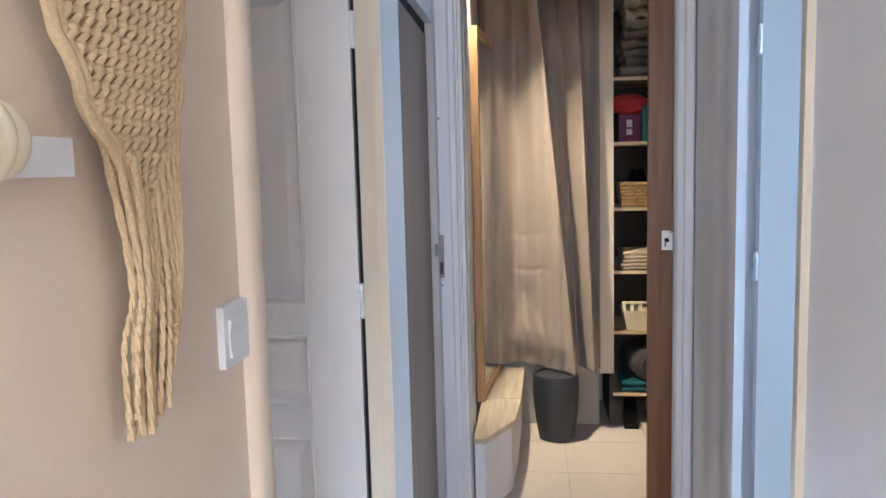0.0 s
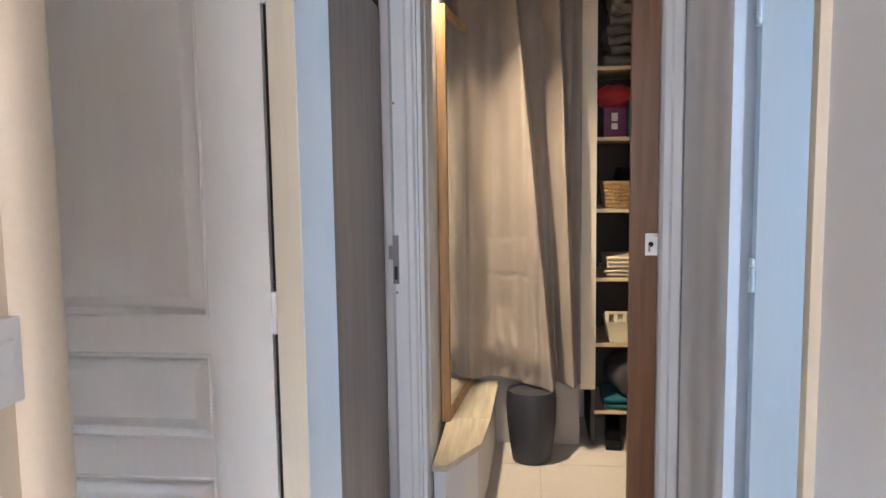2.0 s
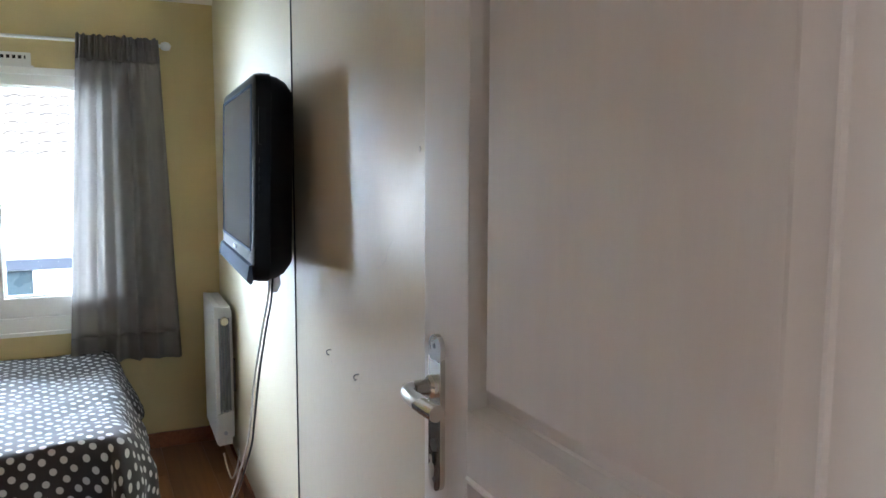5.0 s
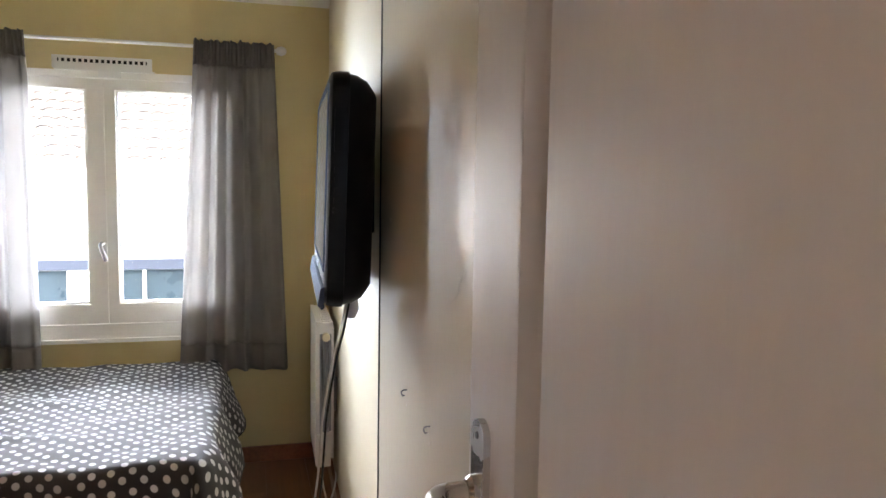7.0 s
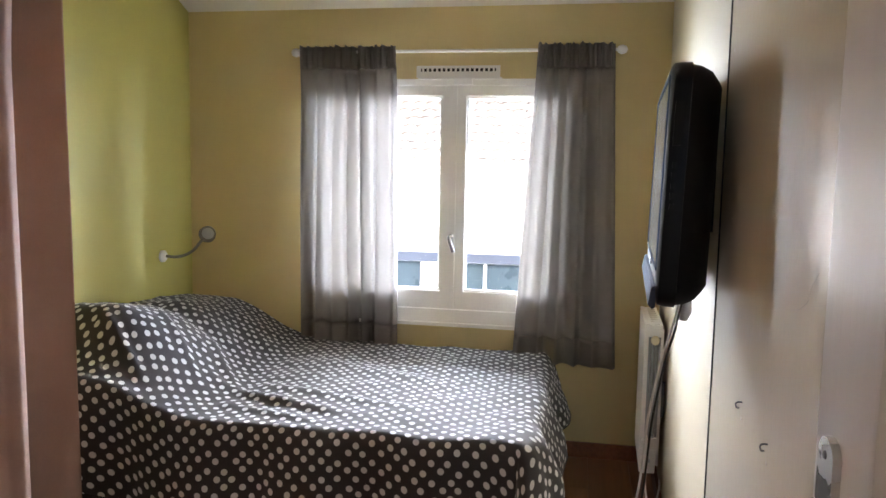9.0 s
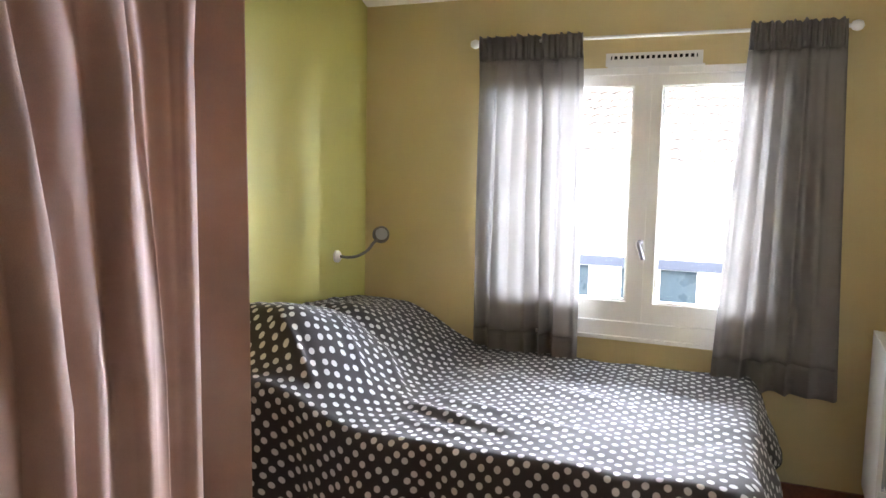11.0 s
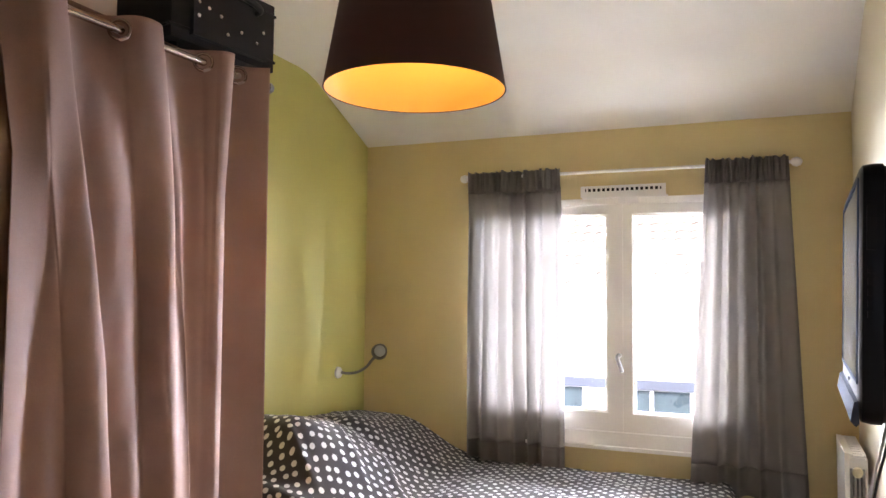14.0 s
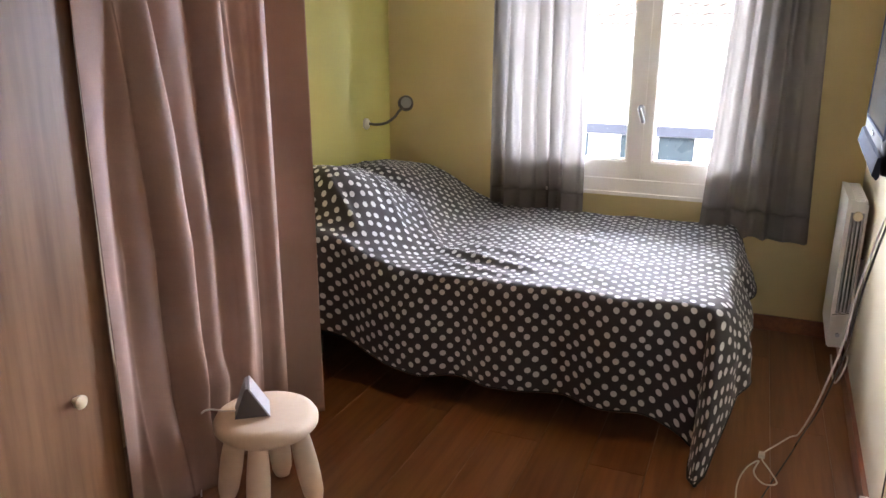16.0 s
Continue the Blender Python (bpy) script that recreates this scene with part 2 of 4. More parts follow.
# ---------- building helpers ----------
def thing(name, label, category, at=(0, 0, 0), rz=0, group="", kind=""):
    ob = new(name)
    ob.matrix_world = pose(*at, 0, 0, rz)
    ob.empty_display_size = .05
    return tagged(ob, label, category, group, kind)


def part(name, bm, mat, parent=None, label="", smooth=False, bev=0.0, seg=2):
    if bev:
        bmesh.ops.bevel(bm, geom=[e for e in bm.edges if not e.is_boundary and e.calc_face_angle(0) > .5], offset=bev, segments=seg, affect="EDGES", profile=.6, clamp_overlap=True)
    bmesh.ops.recalc_face_normals(bm, faces=bm.faces)
    me = bpy.data.meshes.new(name)
    bm.to_mesh(me)
    bm.free()
    me.materials.append(M[mat] if isinstance(mat, str) else mat)
    if smooth:
        me.shade_smooth()
        if smooth is not True:
            me.set_sharp_from_angle(angle=radians(smooth))
    ob = new(name, me)
    if parent:
        ob.parent = parent
    if label:
        ob["label"] = label
    return ob


def box(bm, x0, x1, y0, y1, z0, z1):
    v = [bm.verts.new(p) for p in ((x0, y0, z0), (x1, y0, z0), (x1, y1, z0), (x0, y1, z0), (x0, y0, z1), (x1, y0, z1), (x1, y1, z1), (x0, y1, z1))]
    for q in ((3, 2, 1, 0), (4, 5, 6, 7), (0, 1, 5, 4), (1, 2, 6, 5), (2, 3, 7, 6), (3, 0, 4, 7)):
        bm.faces.new([v[i] for i in q])
    return bm


def B(*dims):
    return box(bmesh.new(), *dims)


def boxes(*rows):
    bm = bmesh.new()
    for r in rows:
        box(bm, *r)
    return bm


def prism(bm, pts, z0, z1, axis="z"):
    """An outline drawn out along an axis."""
    put = {"z": lambda a, b, c: (a, b, c), "y": lambda a, b, c: (a, c, b), "x": lambda a, b, c: (c, a, b)}[axis]
    lo, hi = [bm.verts.new(put(a, b, z0)) for a, b in pts], [bm.verts.new(put(a, b, z1)) for a, b in pts]
    bm.faces.new(lo[::-1]), bm.faces.new(hi)
    for i in range(len(pts)):
        j = (i + 1) % len(pts)
        bm.faces.new((lo[i], lo[j], hi[j], hi[i]))
    return bm


def lathe(bm, profile, n=32, at=(0, 0, 0), m=None):
    """Radii and heights turned round z; m places the result."""
    m = m or Matrix.Translation(at)
    rings = [[bm.verts.new(m @ Vector((r * math.cos(2 * math.pi * i / n), r * math.sin(2 * math.pi * i / n), z))) for i in range(n)] for r, z in profile]
    for a, b in zip(rings, rings[1:]):
        for i in range(n):
            bm.faces.new((a[i], a[(i + 1) % n], b[(i + 1) % n], b[i]))
    for ring in (rings[0], rings[-1]):
        bm.faces.new(ring)
    return bm


def tube(bm, pts, r, n=8, taper=None):
    pts = [Vector(p) for p in pts]
    side, rings = None, []
    for i, p in enumerate(pts):
        d = (pts[min(i + 1, len(pts) - 1)] - pts[max(i - 1, 0)]).normalized()
        if side is None:
            side = d.orthogonal().normalized()
        side = (side - d * side.dot(d)).normalized()
        other, rr = d.cross(side), r * (taper(i / max(1, len(pts) - 1)) if taper else 1)
        rings.append([bm.verts.new(p + rr * (math.cos(2 * math.pi * k / n) * side + math.sin(2 * math.pi * k / n) * other)) for k in range(n)])
    for a, b in zip(rings, rings[1:]):
        for k in range(n):
            bm.faces.new((a[k], a[(k + 1) % n], b[(k + 1) % n], b[k]))
    bm.faces.new(rings[0]), bm.faces.new(rings[-1])
    return bm


def arc(points, steps=8):
    """A smooth line through some points (Catmull-Rom)."""
    p = [Vector(q) for q in points]
    p, out = [2 * p[0] - p[1], *p, 2 * p[-1] - p[-2]], []
    for a, b, c, d in zip(p, p[1:], p[2:], p[3:]):
        for k in range(steps):
            t = k / steps
            out.append(.5 * (2 * b + (c - a) * t + (2 * a - 5 * b + 4 * c - d) * t * t + (3 * b - a - 3 * c + d) * t ** 3))
    return out + [p[-2]]


def sheet(fn, nu, nv, su=1.0, sv=1.0):
    """A grid of points fn(u, v), u and v from 0 to 1, with its own coordinates in metres."""
    bm = bmesh.new()
    g = [[bm.verts.new(fn(i / nu, j / nv)) for j in range(nv + 1)] for i in range(nu + 1)]
    uv = bm.loops.layers.uv.new("UVMap")
    for i in range(nu):
        for j in range(nv):
            fc = bm.faces.new((g[i][j], g[i + 1][j], g[i + 1][j + 1], g[i][j + 1]))
            for lp, (a, b) in zip(fc.loops, ((i, j), (i + 1, j), (i + 1, j + 1), (i, j + 1))):
                lp[uv].uv = (a / nu * su, b / nv * sv)
    return bm


def thicken(ob, t):
    md = ob.modifiers.new("thickness", "SOLIDIFY")
    md.thickness, md.offset = t, 0
    return ob


def structure(name, bm, mat, label="", bev=0.0, smooth=False, category=""):
    return tagged(part(name, bm, mat, None, "", smooth, bev), label, category, "", "structure")


def wob(x, y, z=0.0):
    return noise.noise(Vector((x, y, z)))

# ---------- the setting ----------
XW, YT, YG, XP = -3.995, 2.15, -.21, -.35      # window wall, television wall, green wall, partition (bedroom side)
ZC, ZL, XK = 2.45, 2.19, -3.42                 # ceiling, its low edge at the window, where its slope begins
ZH = 2.45

# bedroom
structure("wall_window", boxes((XW - .3, XW, YG - .12, .45, -.1, ZC + .2), (XW - .3, XW, 1.78, YT + .2, -.1, ZC + .2),
                               (XW - .3, XW, .45, 1.78, -.1, .64), (XW - .3, XW, .45, 1.78, 1.845, ZC + .2)), "wall_yellow", "yellow painted wall round the bedroom window")
structure("wall_green", B(XW, XP - .01, YG - .12, YG, -.1, ZC + .2), "wall_green", "lime green painted wall behind the bed")
structure("wall_television", prism(bmesh.new(), [(XW, YT + .062), (-2.235, YT + .012), (-2.235, YT + .2), (XW, YT + .2)], -.1, ZC + .2), "wall_cream", "cream painted wall with radiator and television")
structure("wall_panel", B(-2.185, -.262, YT + .001, YT + .12, -.1, ZC + .2), "panel_white", "glossy off-white panelled wall with screw holes")
structure("seam_strip", B(-2.235, -2.185, YT + .012, YT + .1, 0, ZC + .1), "trim_tan", "narrow tan groove strip between wall panels")
cb = bmesh.new()
outline = [(XP + .1, ZC), (XK + .14, ZC), (XK + .05, ZC - .008), (XK - .03, ZC - .03), (XW, ZL), (XW, ZC + .19), (XP + .1, ZC + .19)]
prism(cb, [(a, b) for a, b in outline], YG, YT + .07, "y")
structure("ceiling", cb, "ceiling", "off-white ceiling sloping down to the window", smooth=40)
structure("floor", B(XW, XP + .1, YG, YT + .07, -.1, -.012), "skirting", "orange-brown laminate floor boards")
structure("skirting_window", B(XW, XW + .014, YG, YT + .045, 0, .075), "skirting", "reddish-brown wooden skirting board", .003)
structure("skirting_television", prism(bmesh.new(), [(XW + .014, YT + .047), (-2.236, YT - .003), (-2.236, YT + .012), (XW + .014, YT + .062)], 0, .075), "skirting", "reddish-brown wooden skirting board", .003)
structure("skirting_panel", B(-2.184, -1.05, YT - .013, YT, 0, .075), "skirting", "reddish-brown wooden skirting board", .003)

# solid strip, its dark colour standing in for the shaded groove
structure("seam_gap", B(-2.1935, -2.1855, YT - .0015, YT + .0115, .076, ZC - .001), "hole", "thin dark strip painting the shade of the joint beside the wall panel")
# partition with the bedroom doorway
structure("wall_partition", boxes((XP, -.25, -1.7, 1.25, -.1, ZH + .2), (XP, -.25, 1.25, 2.03, 2.07, ZH + .2)), "wall_hall", "beige painted hall wall with light switch")
structure("door_casing_near", prism(bmesh.new(), [(-.36, 1.25), (-.25, 1.25), (-.25, 1.228), (-.238, 1.232), (-.230, 1.245), (-.232, 1.285), (-.24, 1.305), (-.258, 1.315), (-.36, 1.315)], 0, 2.07),
          "wall_hall", "beige painted rounded doorway casing", smooth=50)
structure("door_casing_top", B(-.36, -.232, 1.316, 2.03, 2.04, 2.07), "trim", "white painted doorway head casing", .004)
structure("door_casing_hinge", prism(bmesh.new(), [(-.252, 2.15), (-.252, 2.035), (-.236, 2.030), (-.232, 2.012), (-.205, 2.006), (-.200, 1.984), (-.178, 1.978), (-.178, 2.15)], 0, 2.07),
          "trim_tan", "cream painted hinge-side door casing", smooth=25)
# solid dark strip added to paint the shade between leaf and casing
structure("door_gap", B(-.2652, -.2528, 2.056, 2.060, .012, 2.03), "hole", "dark strip painting the shade in the door's hinge-side gap")
structure("wall_hall_left", boxes((-.262, -.180, 2.151, 2.235, -.1, ZH + .2), (-.262, -.180, 2.032, 2.151, 2.0705, ZH + .2), (-.262, -.188, 2.235, 3.02, 1.975, ZH + .2), (-.30, -.262, 2.271, 3.3, -.1, ZH + .2)), "trim", "white painted end of the hall wall")
structure("corner_casing", B(-.180, -.176, 1.980, 2.232, 0, 2.07), "door", "white painted flat casing board", .001)
# hall
structure("wall_hall_end", boxes((-.262, -.125, 3.07, 3.33, -.1, ZH + .2), (.80, 1.75, 3.12, 3.33, -.1, ZH + .2), (.80, 1.0, 3.05, 3.065, -.1, ZH + .2), (-.125, .80, 3.07, 3.33, 2.13, ZH + .2)), "wall_right", "pale painted end wall with a doorway")
structure("end_casing_left", prism(bmesh.new(), [(-.187, 3.07), (-.187, 3.03), (-.176, 3.018), (-.135, 3.018), (-.128, 3.028), (-.112, 3.028), (-.104, 3.04), (-.098, 3.04), (-.098, 3.07)], 0, 2.13), "trim", "white painted moulded door casing", smooth=25)
structure("end_jamb_left", prism(bmesh.new(), [(-.125, 3.071), (-.085, 3.071), (-.085, 3.15), (-.098, 3.155), (-.098, 3.20), (-.085, 3.205), (-.080, 3.335), (-.125, 3.335)], 0, 2.13), "trim", "white painted door jamb", smooth=25)
structure("end_casing_right", prism(bmesh.new(), [(.697, 3.065), (.697, 3.035), (.706, 3.022), (.725, 3.022), (.732, 3.012), (.758, 3.012), (.758, 3.05), (.80, 3.05), (.80, 3.065)], 0, 2.13), "trim", "white painted moulded door casing", smooth=25)
structure("end_casing_top", boxes((-.098, .697, 3.02, 3.065, 2.06, 2.13)), "trim", "white painted head casing", .004)
structure("wall_hall_right", boxes((.80, .90, 2.64, 3.05, -.1, ZH + .2), (.74, .86, -1.7, 1.83, -.1, ZH + .2), (.80, .90, 1.83, 2.64, 2.07, ZH + .2)), "wall_right", "pale painted hall wall")
structure("side_casing_far", prism(bmesh.new(), [(.80, 2.475), (.80, 2.64), (.80, 3.01), (.766, 3.01), (.766, 2.93), (.769, 2.915), (.769, 2.80), (.765, 2.78), (.765, 2.67), (.768, 2.655), (.768, 2.58), (.765, 2.57), (.765, 2.50), (.772, 2.475)], 0, 2.13),
          "trim", "white painted moulded casing of the side doorway", smooth=20)
structure("side_casing_near", prism(bmesh.new(), [(.86, 1.83), (.74, 1.83), (.728, 1.825), (.722, 1.812), (.724, 1.79), (.74, 1.785), (.739, 1.86), (.86, 1.86)], 0, 2.09), "trim_tan", "cream painted doorway edge trim", smooth=30)
structure("side_casing_top", B(.745, .90, 1.862, 2.473, 2.05, 2.069), "trim", "white painted head casing")
structure("ceiling_hall", B(-.35, 1.75, -1.7, 5.0, ZH, ZH + .18), "ceiling", "off-white hall ceiling")
structure("floor_hall", B(-.25, .86, -1.7, 3.2, -.1, -.004), "tile", "pale hall floor")
structure("wall_rear", boxes((-.35, -.08, -1.82, -1.7, -.1, ZH + .2), (.60, .86, -1.82, -1.7, -.1, ZH + .2), (-.08, .60, -1.82, -1.7, -.1, 1.0), (-.08, .60, -1.82, -1.7, 2.2, ZH + .2)), "wall_right", "pale painted wall with a window opening")
# side room
structure("wall_side_room", boxes((.90, 3.2, 2.9, 3.0, -.1, ZH), (.90, 3.2, .5, .6, -.1, ZH), (3.1, 3.2, .6, 2.9, -.1, ZH)), "wall_right", "pale painted side room walls")
structure("ceiling_side_room", B(.90, 3.2, .5, 3.0, ZH, ZH + .1), "ceiling", "off-white side room ceiling")
structure("floor_side_room", B(.862, 3.2, .5, 3.0, -.1, -.005), "tile", "pale side room floor")
# far room
structure("wall_far_left", B(-.22, -.102, 3.336, 5.0, -.1, ZH), "wall_right", "pale painted wall behind the mirror")
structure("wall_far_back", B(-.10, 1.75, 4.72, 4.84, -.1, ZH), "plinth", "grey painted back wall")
structure("wall_far_right", B(1.65, 1.75, 3.33, 4.72, -.1, ZH), "wall_hall", "beige painted wall")
structure("floor_far", B(-.10, 1.65, 3.2, 4.72, -.1, -.008), "grout", "pale tiled floor")

# closed laminate cupboard in the hall
cl = thing("hall_cupboard_door", "grey-brown wood-grain laminate door, closed, in the hall", "door", (-.20, 2.24, 0))
part("door_leaf", prism(bmesh.new(), [(-.03, 0), (0, 0), (-.012, .775), (-.042, .775)], .01, 1.925), "laminate", cl, bev=.002)
part("edge_band", B(-.03, .0012, -.0035, -.0005, .012, 1.923), "wardrobe", cl)
part("kick_strip", prism(bmesh.new(), [(-.03, .002), (-.006, .002), (-.018, .773), (-.042, .773)], -.003, .009), "trim", cl)
# the gap is filled with a near-black block in place of its shade
structure("cupboard_gap", B(-.28, -.215, 2.24, 3.018, 1.93, 1.972), "hole", "dark block painting the shade in the gap above the laminate door")
tagged(part("strike_plate", boxes((-.183, -.163, 3.0145, 3.0185, 1.015, 1.18)), "steel", None, bev=.0015), "dark steel strike plate on the door casing", "strike plate")
sp = bpy.data.objects["strike_plate"]
part("lip", B(-.196, -.1825, 3.008, 3.0185, 1.10, 1.145), "steel", sp, bev=.002)
part("latch_hole", B(-.178, -.168, 3.0125, 3.0147, 1.03, 1.075), "hole", sp)
for zz in (1.62, .985):
    tagged(part("screw", lathe(bmesh.new(), [(.0045, 0), (.0035, .002)], 10, m=pose(-.172, 3.0185, zz, 90)), "steel"), "small dark screw in the casing", "screw")

# sliding brown door at the end of the hall
sl = thing("sliding_door", "brown veneer pocket door, slid almost fully open", "door", (.61, 3.075, 0))
part("door_leaf", B(0, .30, 0, .038, .01, 2.09), "brown_door", sl, bev=.002)
lk = part("lock", B(.048, .088, -.004, .001, 1.105, 1.178), "chrome", sl, "square polished flush lock", bev=.002)
part("keyhole", lathe(bmesh.new(), [(.009, 0), (.009, .002), (.004, .004)], 14, m=pose(.066, -.0035, 1.142, 90)), "hole", lk)
part("turn_knob", B(.058, .064, -.009, -.003, 1.118, 1.14), "steel", lk, bev=.001)


# ---------- panelled doors ----------
def raised_panel(w, h):
    """A panel in the xz plane, its face to -y: groove, ogee slope, raised field."""
    bm = bmesh.new()
    loops = []
    for inset, d in ((0, 0), (.003, -.004), (.007, -.0035), (.010, .012), (.013, .021), (.017, .022), (.041, .004), (.044, .003)):
        loops.append([bm.verts.new(p) for p in ((inset, d, inset), (w - inset, d, inset), (w - inset, d, h - inset), (inset, d, h - inset))])
    for a, b in zip(loops, loops[1:]):
        for i in range(4):
            bm.faces.new((a[i], a[(i + 1) % 4], b[(i + 1) % 4], b[i]))
    bm.faces.new(loops[-1])
    return bm


def panelled_door(name, label, at, rz, width, sign, height=2.03):
    """A leaf from its hinge along local -x (sign -1) or +x, its face to -y."""
    d = thing(name, label, "door", at, rz)
    xs = (0, .137, width - .129, width)
    X = (lambda a: a) if sign > 0 else (lambda a: -a)

    def span(a, b):
        return (min(X(a), X(b)), max(X(a), X(b)))
    z = (.008, .20, .735, .822, 1.012, 1.090, height - .14, height)
    part("core", B(*span(.01, width - .01), .026, .036, .012, height - .004), "door", d)
    for a, b in ((0, 1), (2, 3)):
        part("stile", B(*span(xs[a], xs[b]), 0, .04, z[0], z[7]), "door", d, bev=.002)
    for a, b in ((0, 1), (2, 3), (4, 5), (6, 7)):
        part("rail", B(*span(xs[1] + .0005, xs[2] - .0005), .0005, .0395, z[a], z[b]), "door", d)
    for a, b in ((1, 2), (3, 4), (5, 6)):
        p = part("panel", raised_panel(xs[2] - xs[1], z[b] - z[a]), "door", d)
        p.location = (min(X(xs[1]), X(xs[2])), 0.001, z[a])
    return d


def lever_handle(parent, x, zc, sign, far=-.0025):
    """A long plate with lever and keyhole on the face to -y; the lever points along sign * x."""
    out = [(x + .0195 * math.cos(a) * 1.0, zc + (.0765 if math.sin(a) > 0 else -.1) + .0195 * math.sin(a)) for a in [2 * math.pi * k / 24 for k in range(24)]]
    hp = part("handle_plate", prism(bmesh.new(), out, -.007, .001, "y"), "chrome", parent, "brushed nickel handle plate", smooth=40)
    zl = zc + .026
    part("lever", tube(bmesh.new(), arc([(x, -.004, zl), (x, -.03, zl), (x + sign * .008, -.047, zl), (x + sign * .03, -.054, zl), (x + sign * .075, -.055, zl), (x + sign * .105, -.052, zl - .001)], 6), .0105, 14), "chrome", hp, "brushed nickel lever", smooth=50)
    part("collar", lathe(bmesh.new(), [(.016, 0), (.016, .006), (.0125, .010)], 20, m=pose(x, -.007, zl, 90)), "chrome", hp, smooth=40)
    part("keyhole", boxes((x - .0035, x + .0035, -.0085, -.0065, zc - .082, zc - .058)), "hole", hp)
    part("cylinder", lathe(bmesh.new(), [(.0085, 0), (.0085, .0025)], 16, m=pose(x, -.0065, zc - .056, 90)), "steel", hp)
    for zz in (zc + .081, zc - .104):
        part("plate_screw", lathe(bmesh.new(), [(.004, 0), (.003, .0015)], 10, m=pose(x, -.007, zz, 90)), "steel", hp)


bd = panelled_door("bedroom_door", "white painted panelled wooden door standing open against the wall", (-.266, 2.04, 0), 0, .765, -1)
lever_handle(bd, -.718, 1.080, 1)
for zz in (1.10, .30, 1.78):
    hg = part("hinge", lathe(bmesh.new(), [(.006, -.045), (.0075, -.043), (.0075, .043), (.006, .045)], 12, (.006, .004, zz)), "trim", bd, "painted steel hinge knuckle", smooth=40)
    part("hinge_leaf", B(-.001, .002, .004, .034, zz - .04, zz + .04), "steel", hg)
sd = panelled_door("side_door", "white panelled door standing open into the daylit side room", (.842, 2.487, 0), 0, .74, 1)
for zz in (1.12, .30, 1.78):
    hg = part("hinge", lathe(bmesh.new(), [(.006, -.045), (.008, -.043), (.008, .043), (.006, .045)], 12, (-.008, .004, zz)), "chrome", sd, "steel hinge knuckle", smooth=40)
    part("hinge_leaf", B(-.004, -.001, .004, .034, zz - .04, zz + .04), "steel", hg)

# ---------- window ----------
wd = thing("window_bedroom", "white painted two-sash casement window, closed", "window", (XW, 0, 0), kind="structure")
WY0, WYM, WY1 = .45, 1.19, 1.78
part("window_frame", boxes((-.08, .008, WY0, WY0 + .035, .64, 1.845), (-.08, .008, WY1 - .035, WY1, .64, 1.845), (-.08, .008, WY0 + .035, WY1 - .035, 1.815, 1.845), (-.08, .012, WY0 + .035, WY1 - .035, .64, .705)), "window", wd, bev=.003)
for y0, y1, g0, g1 in ((WY0 + .037, WYM - .001, .525, 1.137), (WYM + .001, WY1 - .037, 1.258, 1.69)):
    s = part("sash", boxes((-.05, .004, y0, g0, .708, 1.812), (-.05, .004, g1, y1, .708, 1.812), (-.05, .004, g0, g1, .708, .797), (-.05, .004, g0, g1, 1.765, 1.812)), "window", wd, bev=.003)
    part("glazing_bead", boxes((-.024, -.012, g0, g0 + .012, .797, 1.765), (-.024, -.012, g1 - .012, g1, .797, 1.765), (-.024, -.012, g0 + .012, g1 - .012, .797, .809), (-.024, -.012, g0 + .012, g1 - .012, 1.753, 1.765)), "window", s)
    pn = part("pane", B(-.032, -.028, g0 - .004, g1 + .004, .792, 1.77), "glass", s)
    pn.visible_shadow = False
part("cover_strip", B(.0045, .013, WYM - .008, WYM + .022, .71, 1.812), "window", wd, bev=.003)
part("sill", B(-.02, .03, WY0 - .01, WY1 + .01, .622, .6395), "window", wd, bev=.005)
hb = part("window_handle", boxes((.013, .019, WYM - .004, WYM + .018, 1.03, 1.085)), "white", wd, bev=.002)
part("grip", tube(bmesh.new(), arc([(.018, WYM + .007, 1.075), (.036, WYM + .006, 1.078), (.046, WYM, 1.068), (.046, WYM + .012, 1.03), (.044, WYM + .022, 1.0)], 5), .0095, 10), "steel", hb, "polished metal grip", smooth=50)
part("top_latch", B(.004, .024, 1.195, 1.285, 1.817, 1.846), "white", wd, bev=.003)
part("facing_board", B(-.01, .006, WY0 - .01, WY1 + .01, 1.846, 1.93), "wall_yellow", wd)

vt = thing("air_vent", "white plastic trickle vent above the window", "air vent", (XW + .006, 1.213, 1.875))
part("vent_body", boxes((0, .012, -.205, .205, .020, .032), (0, .012, -.205, .205, -.024, .004), (0, .012, -.205, -.185, .004, .020), (0, .012, .185, .205, .004, .020)), "white", vt, bev=.002)
part("vent_backing", B(.001, .003, -.185, .185, .004, .020), "hole", vt)
part("vent_lip", B(0, .022, -.195, .215, -.032, -.025), "white", vt, bev=.002)
for k in range(16):
    y = -.185 + .37 * (k + .5) / 16
    part("slat", B(.003, .010, y - .0045, y + .0045, .004, .020), "white", vt)

rod = thing("curtain_rod", "thin white curtain rod with round end knobs", "curtain rod", (-3.93, 0, 1.968))
part("pole", tube(bmesh.new(), [(0, .405, 0), (0, 1.2, .002), (0, 1.985, 0)], .008, 12), "white", rod, smooth=50)
for y in (.405, 1.985):
    part("finial", lathe(bmesh.new(), [(.004, -.024), (.016, -.018), (.022, 0), (.016, .018), (.004, .024)], 18, m=pose(0, y, 0, 90)), "white", rod, smooth=60)
    part("bracket", boxes((-.064, 0, y + (.03 if y < 1 else -.042), y + (.042 if y < 1 else -.03), -.006, .006)), "white", rod, bev=.002)


